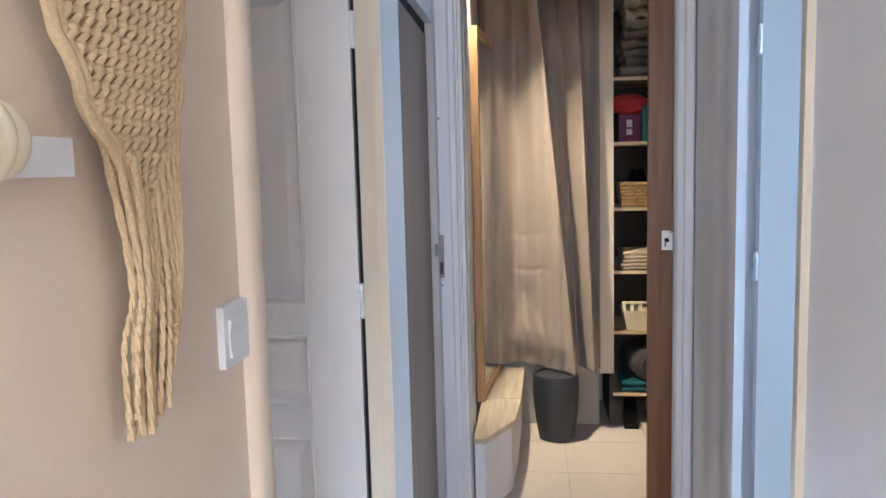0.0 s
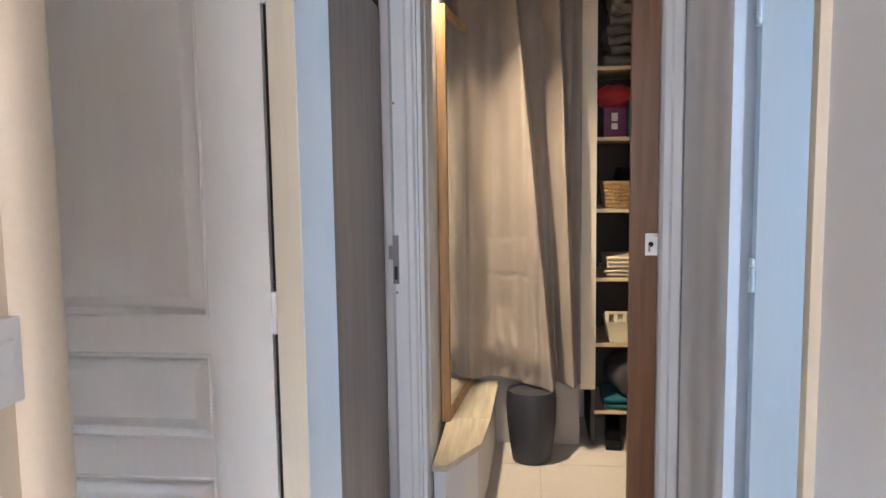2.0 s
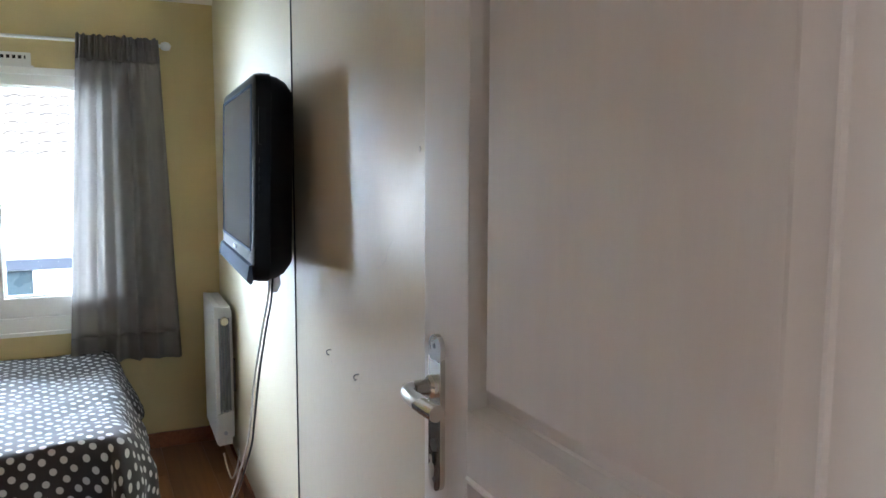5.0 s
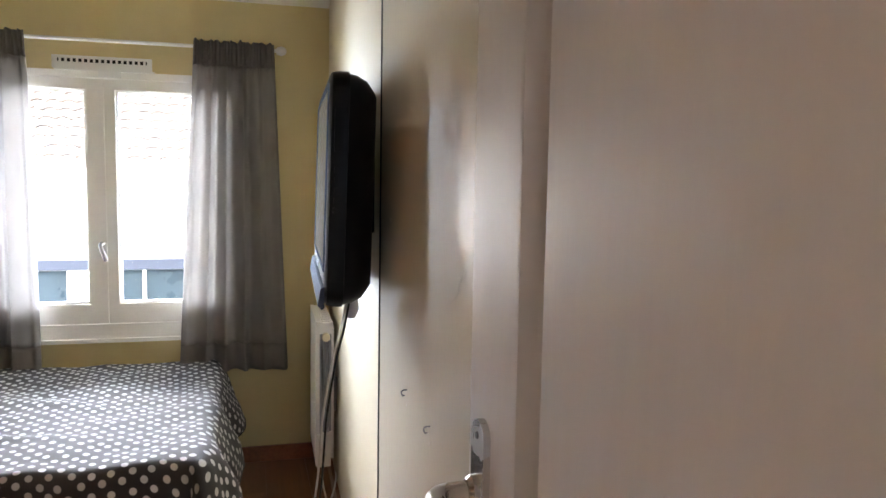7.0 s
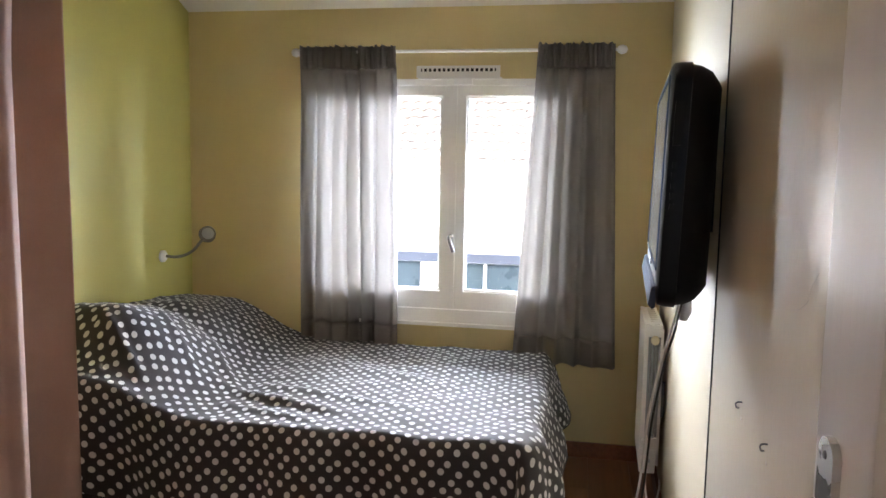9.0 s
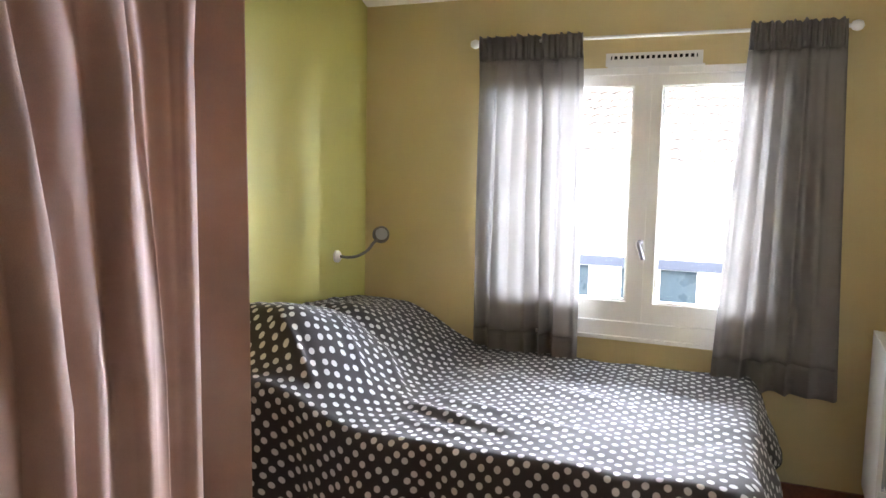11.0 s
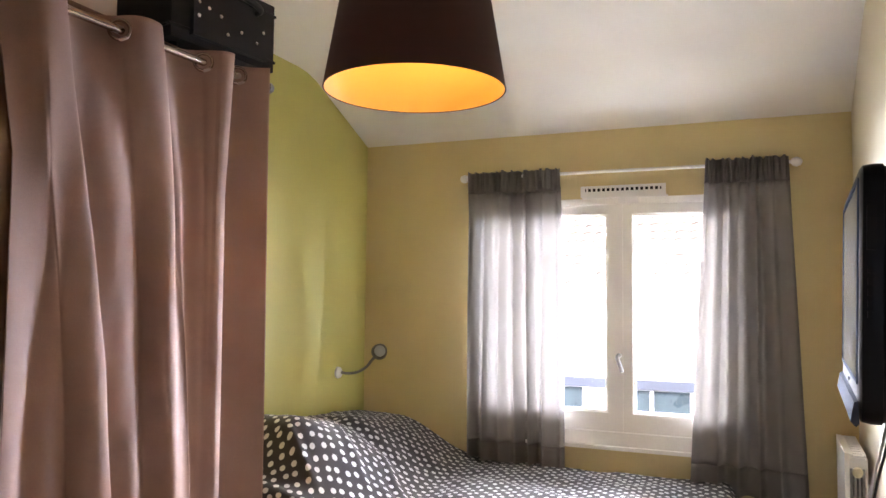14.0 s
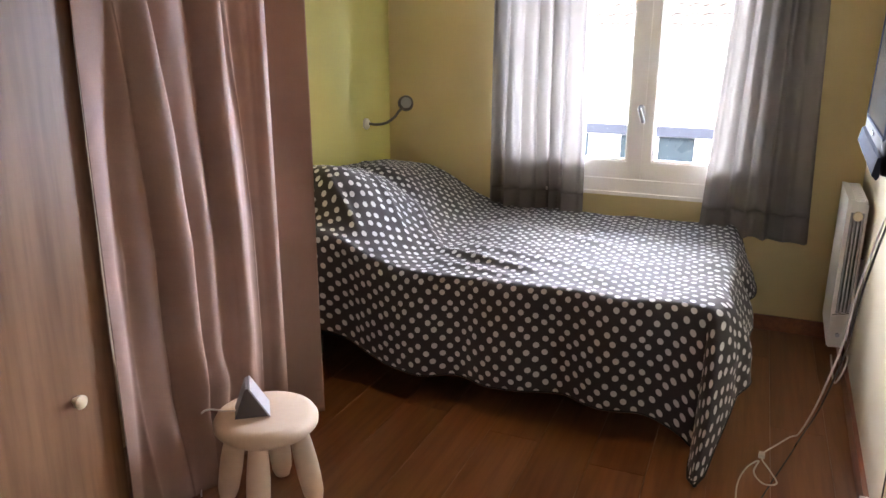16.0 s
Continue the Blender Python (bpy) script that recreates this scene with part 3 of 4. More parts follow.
def window_curtain(label, y0, y1, yb0, yb1, zt, zb, folds, seed):
    """A gathered voile panel: tight pleats under a band at the top, wide soft folds at the hem."""
    ob = thing("window_curtain", label, "curtain", (-3.93, (y0 + y1) / 2, zb), group="curtains at the bedroom window")
    yc = (y0 + y1) / 2

    def fn(u, v):
        z = zb + (zt - zb) * v
        w = u + .012 * math.sin(2 * math.pi * folds * u + seed) + .05 * (1 - v) * wob(u * 3.0, seed)
        y = (yb0 + (yb1 - yb0) * w) * (1 - v) + (y0 + (y1 - y0) * w) * v
        top = max(0, (v - .9) / .1)
        amp = .040 * (1 - .45 * v) * (.6 + .8 * wob(u * 4, v * .8, seed + 4))
        x = amp * math.sin(2 * math.pi * folds * u + 1.2 * wob(u * 4, v * 1.3, seed)) + .026 * wob(u * 6.5, v * 1.1, seed + 9) + .005 * wob(u * 21, v * 2.5, seed + 1)
        x = x * (1 - .6 * top) + top * .014 * math.sin(2 * math.pi * folds * 3.6 * u + 3 * wob(u * 8, seed))
        pinch = math.exp(-((v - .925) / .012) ** 2)
        x += .012 * (.4 + .6 * v) + .016 * min(1, max(0, (v - .86) / .08)) - .006 * pinch
        z += .009 * wob(u * 22, seed + 5) * top + .004 * math.sin(2 * math.pi * folds * u * 2) * top + .012 * (1 - v) * wob(u * 5, seed + 2)
        return (x, y - yc, z - zb)
    def body(u, v):
        return fn(u, .085 + .843 * v)
    thicken(part("drape", sheet(body, 150, 56, 1, 1.5), "grey_cloth", ob, smooth=True), .0012)

    def hem(u, v):
        return fn(u, .085 * v)
    thicken(part("hem_band", sheet(hem, 150, 6), "grey_double", ob, smooth=True), .0012)

    def heading(u, v):
        return fn(u, .928 + .072 * v)
    thicken(part("heading_tape", sheet(heading, 200, 8), "grey_double", ob, smooth=True), .0012)
    return ob


window_curtain("grey translucent gathered curtain, backlit by the window", .430, .925, .425, .945, 1.992, .50, 6.5, 2.0)
window_curtain("grey translucent gathered curtain hanging beside the radiator", 1.600, 1.955, 1.515, 2.015, 1.994, .475, 5.5, 7.0)

# ---------- bed ----------
BX0, BX1, BY0, BY1, BZ = -3.93, -2.69, -.18, 1.655, .508
bed = thing("bed", "low double bed with a dark base under the cover", "bed", ((BX0 + BX1) / 2, (BY0 + BY1) / 2, 0))
hx, hy = (BX1 - BX0) / 2, (BY1 - BY0) / 2
part("mattress", B(-hx + .03, hx - .03, -hy + .02, hy - .03, .26, BZ - .035), "duvet_under", bed, bev=.04, seg=3)
part("bed_base", B(-hx + .05, hx - .06, -hy + .03, hy - .06, .14, .26), "duvet_under", bed, bev=.01)
for sx in (-1, 1):
    for sy in (-1, 1):
        part("leg", lathe(bmesh.new(), [(.025, 0), (.03, .14)], 14, (sx * (hx - .16), sy * (hy - .16), 0)), "black_matt", bed, smooth=40)
dv = thing("duvet", "charcoal duvet cover with pale polka dots spread over the bed", "bedding", ((BX0 + BX1) / 2, (BY0 + BY1) / 2, 0))
CU0, CU1, CV0, CV1 = BX0 - .03, BX1 + .42, BY0, BY1 + .40


def ridge(x, y, ax, ay, bx, by, width, height):
    d = Vector((bx - ax, by - ay))
    t = max(0, min(1, ((x - ax) * d.x + (y - ay) * d.y) / d.length_squared))
    q = Vector((x - ax, y - ay)) - t * d
    return height * math.exp(-(q.length / width) ** 2) * (.35 + .65 * math.sin(math.pi * min(1, max(0, t * .9 + .05))))


def duvet_point(u, v):
    cx = CU0 + (CU1 - CU0) * u
    cy = CV0 + (CV1 - CV0 - .17 * (1 - u) ** .8) * v
    sx, sy = max(0, cx - BX1), max(0, cy - BY1)
    x, y = min(cx, BX1), min(cy, BY1)
    px = (x - BX0) / (BX1 - BX0)
    pil = max(0, 1 - max(0, y - .02) / .52)
    pil = pil * pil * (3 - 2 * pil)
    edge = max(0, px - .76) / .24
    dip = 1 - .10 * math.exp(-((x + 3.30) / .06) ** 2)
    z = BZ + .012 + .325 * pil * (.60 + .40 * min(1, px / .8)) * dip * (1 - .60 * edge * edge * (3 - 2 * edge))
    z += .016 * wob(x * 2.3, y * 2.3, 1) + .009 * wob(x * 6, y * 5, 3) + .004 * wob(x * 15, y * 13, 5)
    z += ridge(x, y, -3.25, .30, -3.02, .52, .022, .018) + ridge(x, y, -3.02, .42, -2.86, .98, .030, .015) + ridge(x, y, -2.95, .38, -3.14, .12, .02, .016)
    z += ridge(x, y, -2.84, .55, -2.74, .95, .024, .010) + ridge(x, y, -3.1, .6, -2.95, 1.25, .03, .012) + ridge(x, y, -2.78, .25, -2.90, .02, .02, .02)
    z += ridge(x, y, -3.5, .75, -3.25, 1.4, .05, .010) - ridge(x, y, -3.20, .36, -2.98, .56, .03, .006) - ridge(x, y, -2.96, .46, -2.82, .98, .03, .005)
    d = math.hypot(sx, sy)
    if d > 0:
        ax, ay = sx / d, sy / d
        run = y if sy == 0 else x
        r = .05
        if d < r * 1.57:
            o, drop = r * math.sin(d / r), r * (1 - math.cos(d / r))
        else:
            o, drop = r + .13 * (d - r * 1.57), r + (d - r * 1.57) * .985
        fold = (.028 * math.sin(run * 15 + 2.2 * wob(run * 2.5, 3)) + .02 * wob(run * 7, d * 5, 8)) * min(1, d / .25)
        o += fold
        corner = min(ax, ay) * 2
        o += .05 * ay * ay * min(1, d / .2) * (1 - ax) + .07 * corner * min(1, d / .3)
        hang = max(0, (y - 1.36) / (BY1 - 1.36))
        z = z - drop - .12 * hang * hang * ax * min(1, sx / .42)
        pull = min(1, d / .5) * corner
        x, y = x + ax * o + .12 * pull, y + ay * o - .09 * pull
        z = max(z, .012 + .01 * (1 + wob(x * 20, y * 20)))
    return (x - (BX0 + BX1) / 2, y - (BY0 + BY1) / 2, z)


thicken(part("cover", sheet(duvet_point, 170, 200, CU1 - CU0, CV1 - CV0), "dots", dv, smooth=True), .004)
part("side_hem", tube(bmesh.new(), [duvet_point(1, k / 160) for k in range(161)], .0045, 6), "duvet_under", dv, "stitched dark hem", smooth=60)
part("foot_hem", tube(bmesh.new(), [duvet_point(k / 120, 1) for k in range(121)], .0045, 6), "duvet_under", dv, "stitched dark hem", smooth=60)

# reading lamp on the green wall
rl = thing("reading_lamp", "small gooseneck reading lamp fixed to the green wall, off", "lamp", (-3.705, YG, .95))
part("wall_plate", lathe(bmesh.new(), [(.030, 0), (.030, .010), (.022, .018), (.010, .024)], 24, m=pose(0, 0, 0, -90)), "white", rl, smooth=40)
part("gooseneck", tube(bmesh.new(), arc([(0, .02, .002), (-.01, .06, -.002), (-.025, .105, .006), (-.045, .145, .032), (-.06, .172, .070), (-.072, .190, .090)], 6), .0075, 10), "steel", rl, "dark flexible arm", smooth=50)
hm = look((0, 0, 0), (.75, .25, -.12)).to_3x3().to_4x4()
part("lamp_head", lathe(bmesh.new(), [(.016, .062), (.028, .050), (.037, .02), (.042, -.012), (.038, -.012), (.032, .012), (.012, .03)], 24, m=Matrix.Translation((-.082, .202, .112)) @ hm), "steel", rl, "round metal lamp head", smooth=50)
part("lens", lathe(bmesh.new(), [(.030, .008), (.018, .004)], 20, m=Matrix.Translation((-.082, .202, .112)) @ hm), "silver", rl)

# ---------- television and radiator ----------
tv = thing("television", "black flat-screen television with silver lower edge, off, on a wall bracket", "television", (-2.32, 2.026, 1.37), -3.3)
hw, hh = .355, .262


def slab(y0, y1, w0, h0, w1, h1):
    bm = bmesh.new()
    a = [bm.verts.new((sx * w0, y0, sz * h0)) for sx, sz in ((-1, -1), (1, -1), (1, 1), (-1, 1))]
    b = [bm.verts.new((sx * w1, y1, sz * h1)) for sx, sz in ((-1, -1), (1, -1), (1, 1), (-1, 1))]
    bm.faces.new(a[::-1]), bm.faces.new(b)
    for i in range(4):
        bm.faces.new((a[i], a[(i + 1) % 4], b[(i + 1) % 4], b[i]))
    return bm


def rounded_slab(steps, w, h, r):
    """Rounded rectangles in the xz plane, grown by each step's amount at its depth."""
    bm, rings = bmesh.new(), []
    for y, grow in steps:
        ring = []
        for cx, cz, a0 in ((w, h, 0), (-w, h, 90), (-w, -h, 180), (w, -h, 270)):
            for k in range(7):
                a = radians(a0 + 15 * k)
                rr = max(.004, r + grow)
                ring.append(bm.verts.new((math.copysign(abs(cx) - r, cx) + rr * math.cos(a), y, math.copysign(abs(cz) - r, cz) + rr * math.sin(a))))
        rings.append(ring)
    for a, b in zip(rings, rings[1:]):
        for i in range(28):
            bm.faces.new((a[i], a[(i + 1) % 28], b[(i + 1) % 28], b[i]))
    bm.faces.new(rings[0]), bm.faces.new(rings[-1])
    return bm


def tilt(ob):
    ob.matrix_basis = pose(0, 0, 0, -1.5, 0, 0)
    return ob


tilt(part("bezel", rounded_slab(((-.012, -.012), (-.006, -.003), (.010, 0), (.03, 0)), hw, hh, .04), "black", tv, smooth=35))
tilt(part("back_shell", rounded_slab(((.0305, -.002), (.05, -.006), (.072, -.018), (.088, -.040), (.094, -.070)), hw, hh, .055), "black_matt", tv, smooth=35))
tilt(part("screen", B(-hw + .035, hw - .035, -.0135, -.0125, -hh + .085, hh - .035), "screen", tv))
tilt(part("screen_rim", boxes((-hw + .029, -hw + .035, -.0155, -.012, -hh + .079, hh - .029), (hw - .035, hw - .029, -.0155, -.012, -hh + .079, hh - .029), (-hw + .035, hw - .035, -.0155, -.012, -hh + .079, -hh + .085), (-hw + .035, hw - .035, -.0155, -.012, hh - .035, hh - .029)), "bar_grey", tv))
tilt(part("speaker_bar", prism(bmesh.new(), [(-.020, -hh + .044), (-.013, -hh + .048), (-.010, -hh + .002), (-.016, -hh - .004), (-.026, -hh + .006)], -hw + .01, hw - .01, "x"), "bar_grey", tv, "blue-grey curved lower edge"))
tilt(part("badge", B(-.03, .03, -.0165, -.0125, -hh + .058, -hh + .068), "silver", tv))
tilt(part("side_buttons", boxes(*[(hw - .004, hw + .003, .002, .012, -.05 + .022 * k, -.037 + .022 * k) for k in range(5)]), "black_matt", tv, bev=.001))
tilt(part("side_socket", B(hw - .004, hw + .0025, 0.0, .018, .085, .175), "black_matt", tv))
part("wall_bracket", boxes((-.11, .11, .104, .1175, -.11, .16), (-.05, .05, .07, .104, -.05, .06)), "black_matt", tv, bev=.003)
part("rear_plug", lathe(bmesh.new(), [(.016, 0), (.018, -.03), (.008, -.05)], 14, (.25, .05, -hh + .01)), "silver", tv, smooth=40)

rd = thing("radiator", "white electric wall radiator with grey fins and control box", "radiator", (-3.665, YT + .052, .165), -1.6)
RX0, RX1 = -.20, .225
part("front_panel", B(RX0, RX1, -.118, -.098, 0, .715), "radiator", rd, bev=.008, seg=3, smooth=40)
part("back_panel", B(RX0 + .01, RX1 - .012, -.034, -.022, .03, .69), "radiator", rd, bev=.004)
part("top_grille", boxes((RX0, RX1, -.0975, -.03, .70, .712), *[(RX0 + .03 + .05 * k, RX0 + .065 + .05 * k, -.085, -.045, .712, .7155) for k in range(9)]), "radiator", rd, bev=.002)
for k in range(4):
    part("fin", B(RX0 + .02, RX1 - .004, -.0965 + .0165 * k, -.0865 + .0165 * k, .12, .66), "fin", rd, bev=.003)
part("end_cap", prism(bmesh.new(), [(-.0975, .655), (-.034, .655), (-.034, .70), (-.0975, .70)], RX1 - .012, RX1 + .004, "x"), "radiator", rd, bev=.004)
part("knob", lathe(bmesh.new(), [(.022, 0), (.022, .010), (.018, .014)], 24, m=pose(RX1 + .003, -.066, .640, 0, 90)), "cream", rd, "round cream knob", smooth=40)
cbx = part("control_box", prism(bmesh.new(), [(-.112, 0), (-.040, .005), (-.036, .175), (-.112, .160)], RX1 - .05, RX1 + .016, "x"), "white", rd, "white plastic control box", bev=.006, seg=3, smooth=40)
part("dial", lathe(bmesh.new(), [(.010, 0), (.010, .006)], 16, m=pose(RX1 + .016, -.075, .065, 0, 90)), "silver", cbx)
part("indicator", boxes((RX1 - .03, RX1 + .004, -.098, -.086, .1625, .171), (RX1 - .03, RX1 + .004, -.07, -.05, .167, .176)), "silver", cbx)
rd.scale = (1, .80, .875)
for x in (-.15, .15):
    part("mount", B(x - .012, x + .012, -.022, 0, .25, .42), "steel", rd)

# cables
c1 = thing("television_cable", "thin black and white cables running from the television to the floor", "cable", (-2.1, 2.1, 0))
part("black_lead", tube(bmesh.new(), arc([(.05, -.045, 1.115), (.135, -.07, 1.06), (.165, -.09, 1.0), (.15, -.108, .87), (.09, -.11, .74), (.02, -.11, .635), (-.28, -.108, .36), (-.58, -.11, .12), (-.70, -.115, .012), (-.63, -.135, .006), (-.32, -.224, .006), (-.05, -.29, .006), (.25, -.34, .006)], 8), .0026, 8), "cable_black", c1, smooth=60)
part("white_lead", tube(bmesh.new(), arc([(.04, -.05, 1.115), (.12, -.075, 1.06), (.15, -.095, 1.0), (.135, -.115, .87), (.08, -.118, .74), (.01, -.12, .635), (-.30, -.118, .35), (-.60, -.12, .11), (-.76, -.13, .010), (-.70, -.17, .005), (-.59, -.226, .005), (-.50, -.20, .005), (-.42, -.18, .009), (-.40, -.22, .009), (-.46, -.25, .009), (-.55, -.235, .005), (-.48, -.275, .005), (-.34, -.30, .005), (-.10, -.29, .005), (.25, -.27, .005)], 8), .0028, 8), "cable_white", c1, smooth=60)
part("cable_clip", B(-.60, -.575, -.236, -.216, .001, .016), "cable_white", c1, bev=.003)
c2 = thing("radiator_cable", "white cable looping below the radiator", "cable", (-3.43, 2.145, .1))
part("lead", tube(bmesh.new(), arc([(0, -.02, .03), (.02, -.01, -.03), (.08, 0, -.06), (.10, .02, 0), (.06, .035, .04), (.03, .036, .05)], 8), .004, 8), "cable_white", c2, smooth=60)
sk = thing("wall_socket", "white wall socket with a plug near the floor", "socket", (-2.30, YT - .014, .09))
part("socket_plate", B(-.04, .04, -.012, .013, -.04, .04), "white", sk, bev=.004)
part("plug", lathe(bmesh.new(), [(.018, 0), (.018, .025), (.010, .04)], 16, m=pose(0, -.012, 0, 90)), "white", sk, smooth=40)

# screw hooks and scuffs on the panelled wall
for x, z in ((-1.849, .951), (-1.641, .941)):
    hk = thing("wall_hook", "small dark metal hook screwed into the panel", "hook", (x, YT, z))
    part("hook_wire", tube(bmesh.new(), arc([(0, .001, 0), (0, -.007, 0), (.003, -.012, -.003), (.004, -.010, -.010), (.001, -.005, -.011)], 4), .0016, 6), "steel", hk)
    part("screw_hole", lathe(bmesh.new(), [(.004, 0), (.003, .001)], 8, m=pose(.004, 0, -.032, 90)), "mark", hk)
for x, z in ((-2.127, 1.674), (-2.05, 1.30), (-1.30, 1.43)):
    tagged(part("screw_hole", lathe(bmesh.new(), [(.005, 0), (.004, .0012)], 10, m=pose(x, YT, z, 90)), "mark"), "small filled screw hole in the panel", "screw hole")
tagged(part("scratch", tube(bmesh.new(), arc([(-1.43, YT, 1.26), (-1.46, YT, 1.235), (-1.47, YT, 1.215), (-1.52, YT, 1.192)], 4), .00035, 5), "mark"), "thin curved scratch in the panel paint", "scratch")

# ---------- pendant lamp ----------
pd = thing("pendant_lamp", "dark brown tapered drum pendant lamp with gold lining, lit", "lamp", (-2.21, .906, 1.945))


def shade_shell(r0, r1, h, t):
    bm = bmesh.new()
    n = 64
    rings = [[bm.verts.new((r * math.cos(2 * math.pi * i / n), r * math.sin(2 * math.pi * i / n), z)) for i in range(n)] for r, z in ((r0, 0), (r0, .004), (r1, h - .004), (r1, h), (r1 - t, h), (r0 - t, 0))]
    for a, b in zip(rings, rings[1:] + rings[:1]):
        for i in range(n):
            bm.faces.new((a[i], a[(i + 1) % n], b[(i + 1) % n], b[i]))
    return bm


part("shade", shade_shell(.262, .194, .41, .0015), "shade", pd, "dark brown fabric shade", smooth=60)
part("lining", shade_shell(.2600, .1920, .409, .0012), "shade_in", pd, "gold reflective lining", smooth=60)
part("rim", tube(bmesh.new(), [(.2615 * math.cos(a), .2615 * math.sin(a), 0) for a in [2 * math.pi * k / 64 for k in range(65)]], .0022, 6), "shade", pd)
part("cord", tube(bmesh.new(), [(0, 0, .375), (0, 0, .49)], .004, 8), "cable_black", pd)
part("canopy", lathe(bmesh.new(), [(.045, .504), (.045, .485), (.012, .47)], 24), "white", pd, smooth=40)
part("socket", lathe(bmesh.new(), [(.012, .385), (.02, .372), (.02, .340)], 18), "black_matt", pd, smooth=40)
part("bulb", lathe(bmesh.new(), [(.012, .340), (.02, .330), (.014, .328)], 20), "white", pd, smooth=60)
for k in range(3):
    a = 2 * math.pi * k / 3
    part("spider_arm", tube(bmesh.new(), [(.018 * math.cos(a), .018 * math.sin(a), .36), (.194 * math.cos(a), .194 * math.sin(a), .40)], .002, 6), "steel", pd)

# ---------- wardrobe ----------
WYF = .20                                   # front of the wardrobe
wr = thing("wardrobe", "tall ash-brown laminate wardrobe with a small round knob", "wardrobe", (-.93, 0, 0))
part("carcass", boxes((-.57, .56, YG + .004, WYF - .022, .002, 2.10)), "wardrobe", wr, bev=.002)
for x0, x1, kx in ((-.57, -.002, -.435), (.002, .56, .45)):
    dd = part("wardrobe_door", B(x0, x1, WYF - .020, WYF, .03, 2.098), "wardrobe", wr, bev=.002)
    part("door_knob", lathe(bmesh.new(), [(.008, 0), (.008, .012), (.018, .018), (.019, .026), (.012, .031)], 20, m=pose(kx, WYF, .50, -90)), "cream", dd, "round cream knob", smooth=50)
op = thing("open_wardrobe", "open-fronted wardrobe frame with rail behind a curtain", "wardrobe", (-1.98, 0, 0))
part("side_panel", B(-.44, -.42, YG + .004, WYF - .05, .002, 2.10), "wardrobe", op, bev=.002)
part("top_panel", B(-.44, .485, YG + .004, WYF - .05, 2.101, 2.122), "wardrobe", op, bev=.002)
part("back_panel", B(-.42, .485, YG + .004, YG + .012, .002, 2.10), "card", op)
wrod = thing("wardrobe_curtain_rod", "polished bronze curtain rod across the wardrobe", "curtain rod", (-1.98, WYF + .025, 2.055))
part("pole", tube(bmesh.new(), [(-.475, 0, .028), (.55, 0, 0)], .0115, 14), "rodmetal", wrod, smooth=60)
for x in (-.47, .545):
    part("end_bracket", lathe(bmesh.new(), [(.018, -.01), (.020, 0), (.018, .01)], 18, m=pose(x, 0, .027 if x < 0 else 0, 0, 90)), "steel", wrod, smooth=40)
    part("bracket_arm", B(x - .008, x + .008, -.075, 0, -.01 + (.027 if x < 0 else 0), .01 + (.027 if x < 0 else 0)), "steel", wrod)


def rodz(x):
    return 2.055 + .028 * (-1.43 - x) / 1.03


wc = thing("wardrobe_curtain", "mauve-brown eyelet curtain hanging in folds before the wardrobe", "curtain", (-1.98, WYF + .025, .02))
CX0, CX1 = -1.488, -2.344


# where the heading passes through the rod, from front to back and back again
CROSS = (-1.38, -1.49, -1.584, -1.774, -1.918, -2.108, -2.243, -2.36, -2.52, -2.68)


def fold_phase(x):
    """0 at the first crossing and half a turn more at each one after it."""
    for k in range(len(CROSS) - 1):
        if x >= CROSS[k + 1] or k == len(CROSS) - 2:
            return math.pi * (k - 1 + (CROSS[k] - x) / (CROSS[k] - CROSS[k + 1]))


def wardrobe_cloth(u, v):
    """Broad folds woven over the rod by the eyelets, slanting towards the window on their way down."""
    z = .02 + (rodz(-1.95) + .038 - .02) * v
    left = CX0 + .060 * max(0, min(1, (v - .80) / .18))
    x = left + (CX1 - left) * u
    ends = min(1, u / .10) * min(1, max(0, (.80 - u) / .16))
    down = 2.10 * (1 - v)
    slant = (.16 * min(down, 1.3) + .05 * wob(u * 3, v * 2, 6) * min(1, down)) * ends
    ph = fold_phase(x + slant)
    s = math.sin(ph)
    crest = math.copysign(abs(s) ** .8, s)
    soft = min(1, down / .45)
    amp = (.050 - .027 * soft) * (1 + .30 * wob(u * 3.1, v, 3) * soft) * (1.15 if u > .78 else 1)
    y = amp * crest
    run = (x + .85 * slant) / .118 + .75 * wob(u * 2.4, v * 1.1, 8)
    y += soft * ends * .0175 * (1 + .7 * wob(u * 5, v * 1.5, 11)) * math.sin(2 * math.pi * run)
    y += soft * ends * (.010 * wob(u * 8, v * 1.7, 7) + .0045 * wob(u * 24, v * 3.2, 4))
    back = (-2.212 - x) / .125
    if back > 0:
        y = -.062 + .135 * back ** 1.1 + .006 * wob(u * 9, v * 2, 7)
    elif back > -.16:
        k = 1 + back / .16
        y = y * (1 - k * k) - .058 * k * k
    tuck = max(0, 1 - u / .09)
    y = y * (1 - tuck) - .017 * tuck
    x += .010 * math.sin(2 * ph) * ends
    z += .9 * v * (rodz(x) - rodz(-1.95)) + .005 * s * v
    low = math.exp(-((z - .36) / .12) ** 2) * math.exp(-((u - .42) / .16) ** 2)
    y += .030 * low * wob(u * 8, z * 7, 2) + .014 * low * math.sin(22 * z + 16 * u)
    return (x + 1.98, y + .02 * (1 - v), z - .02)


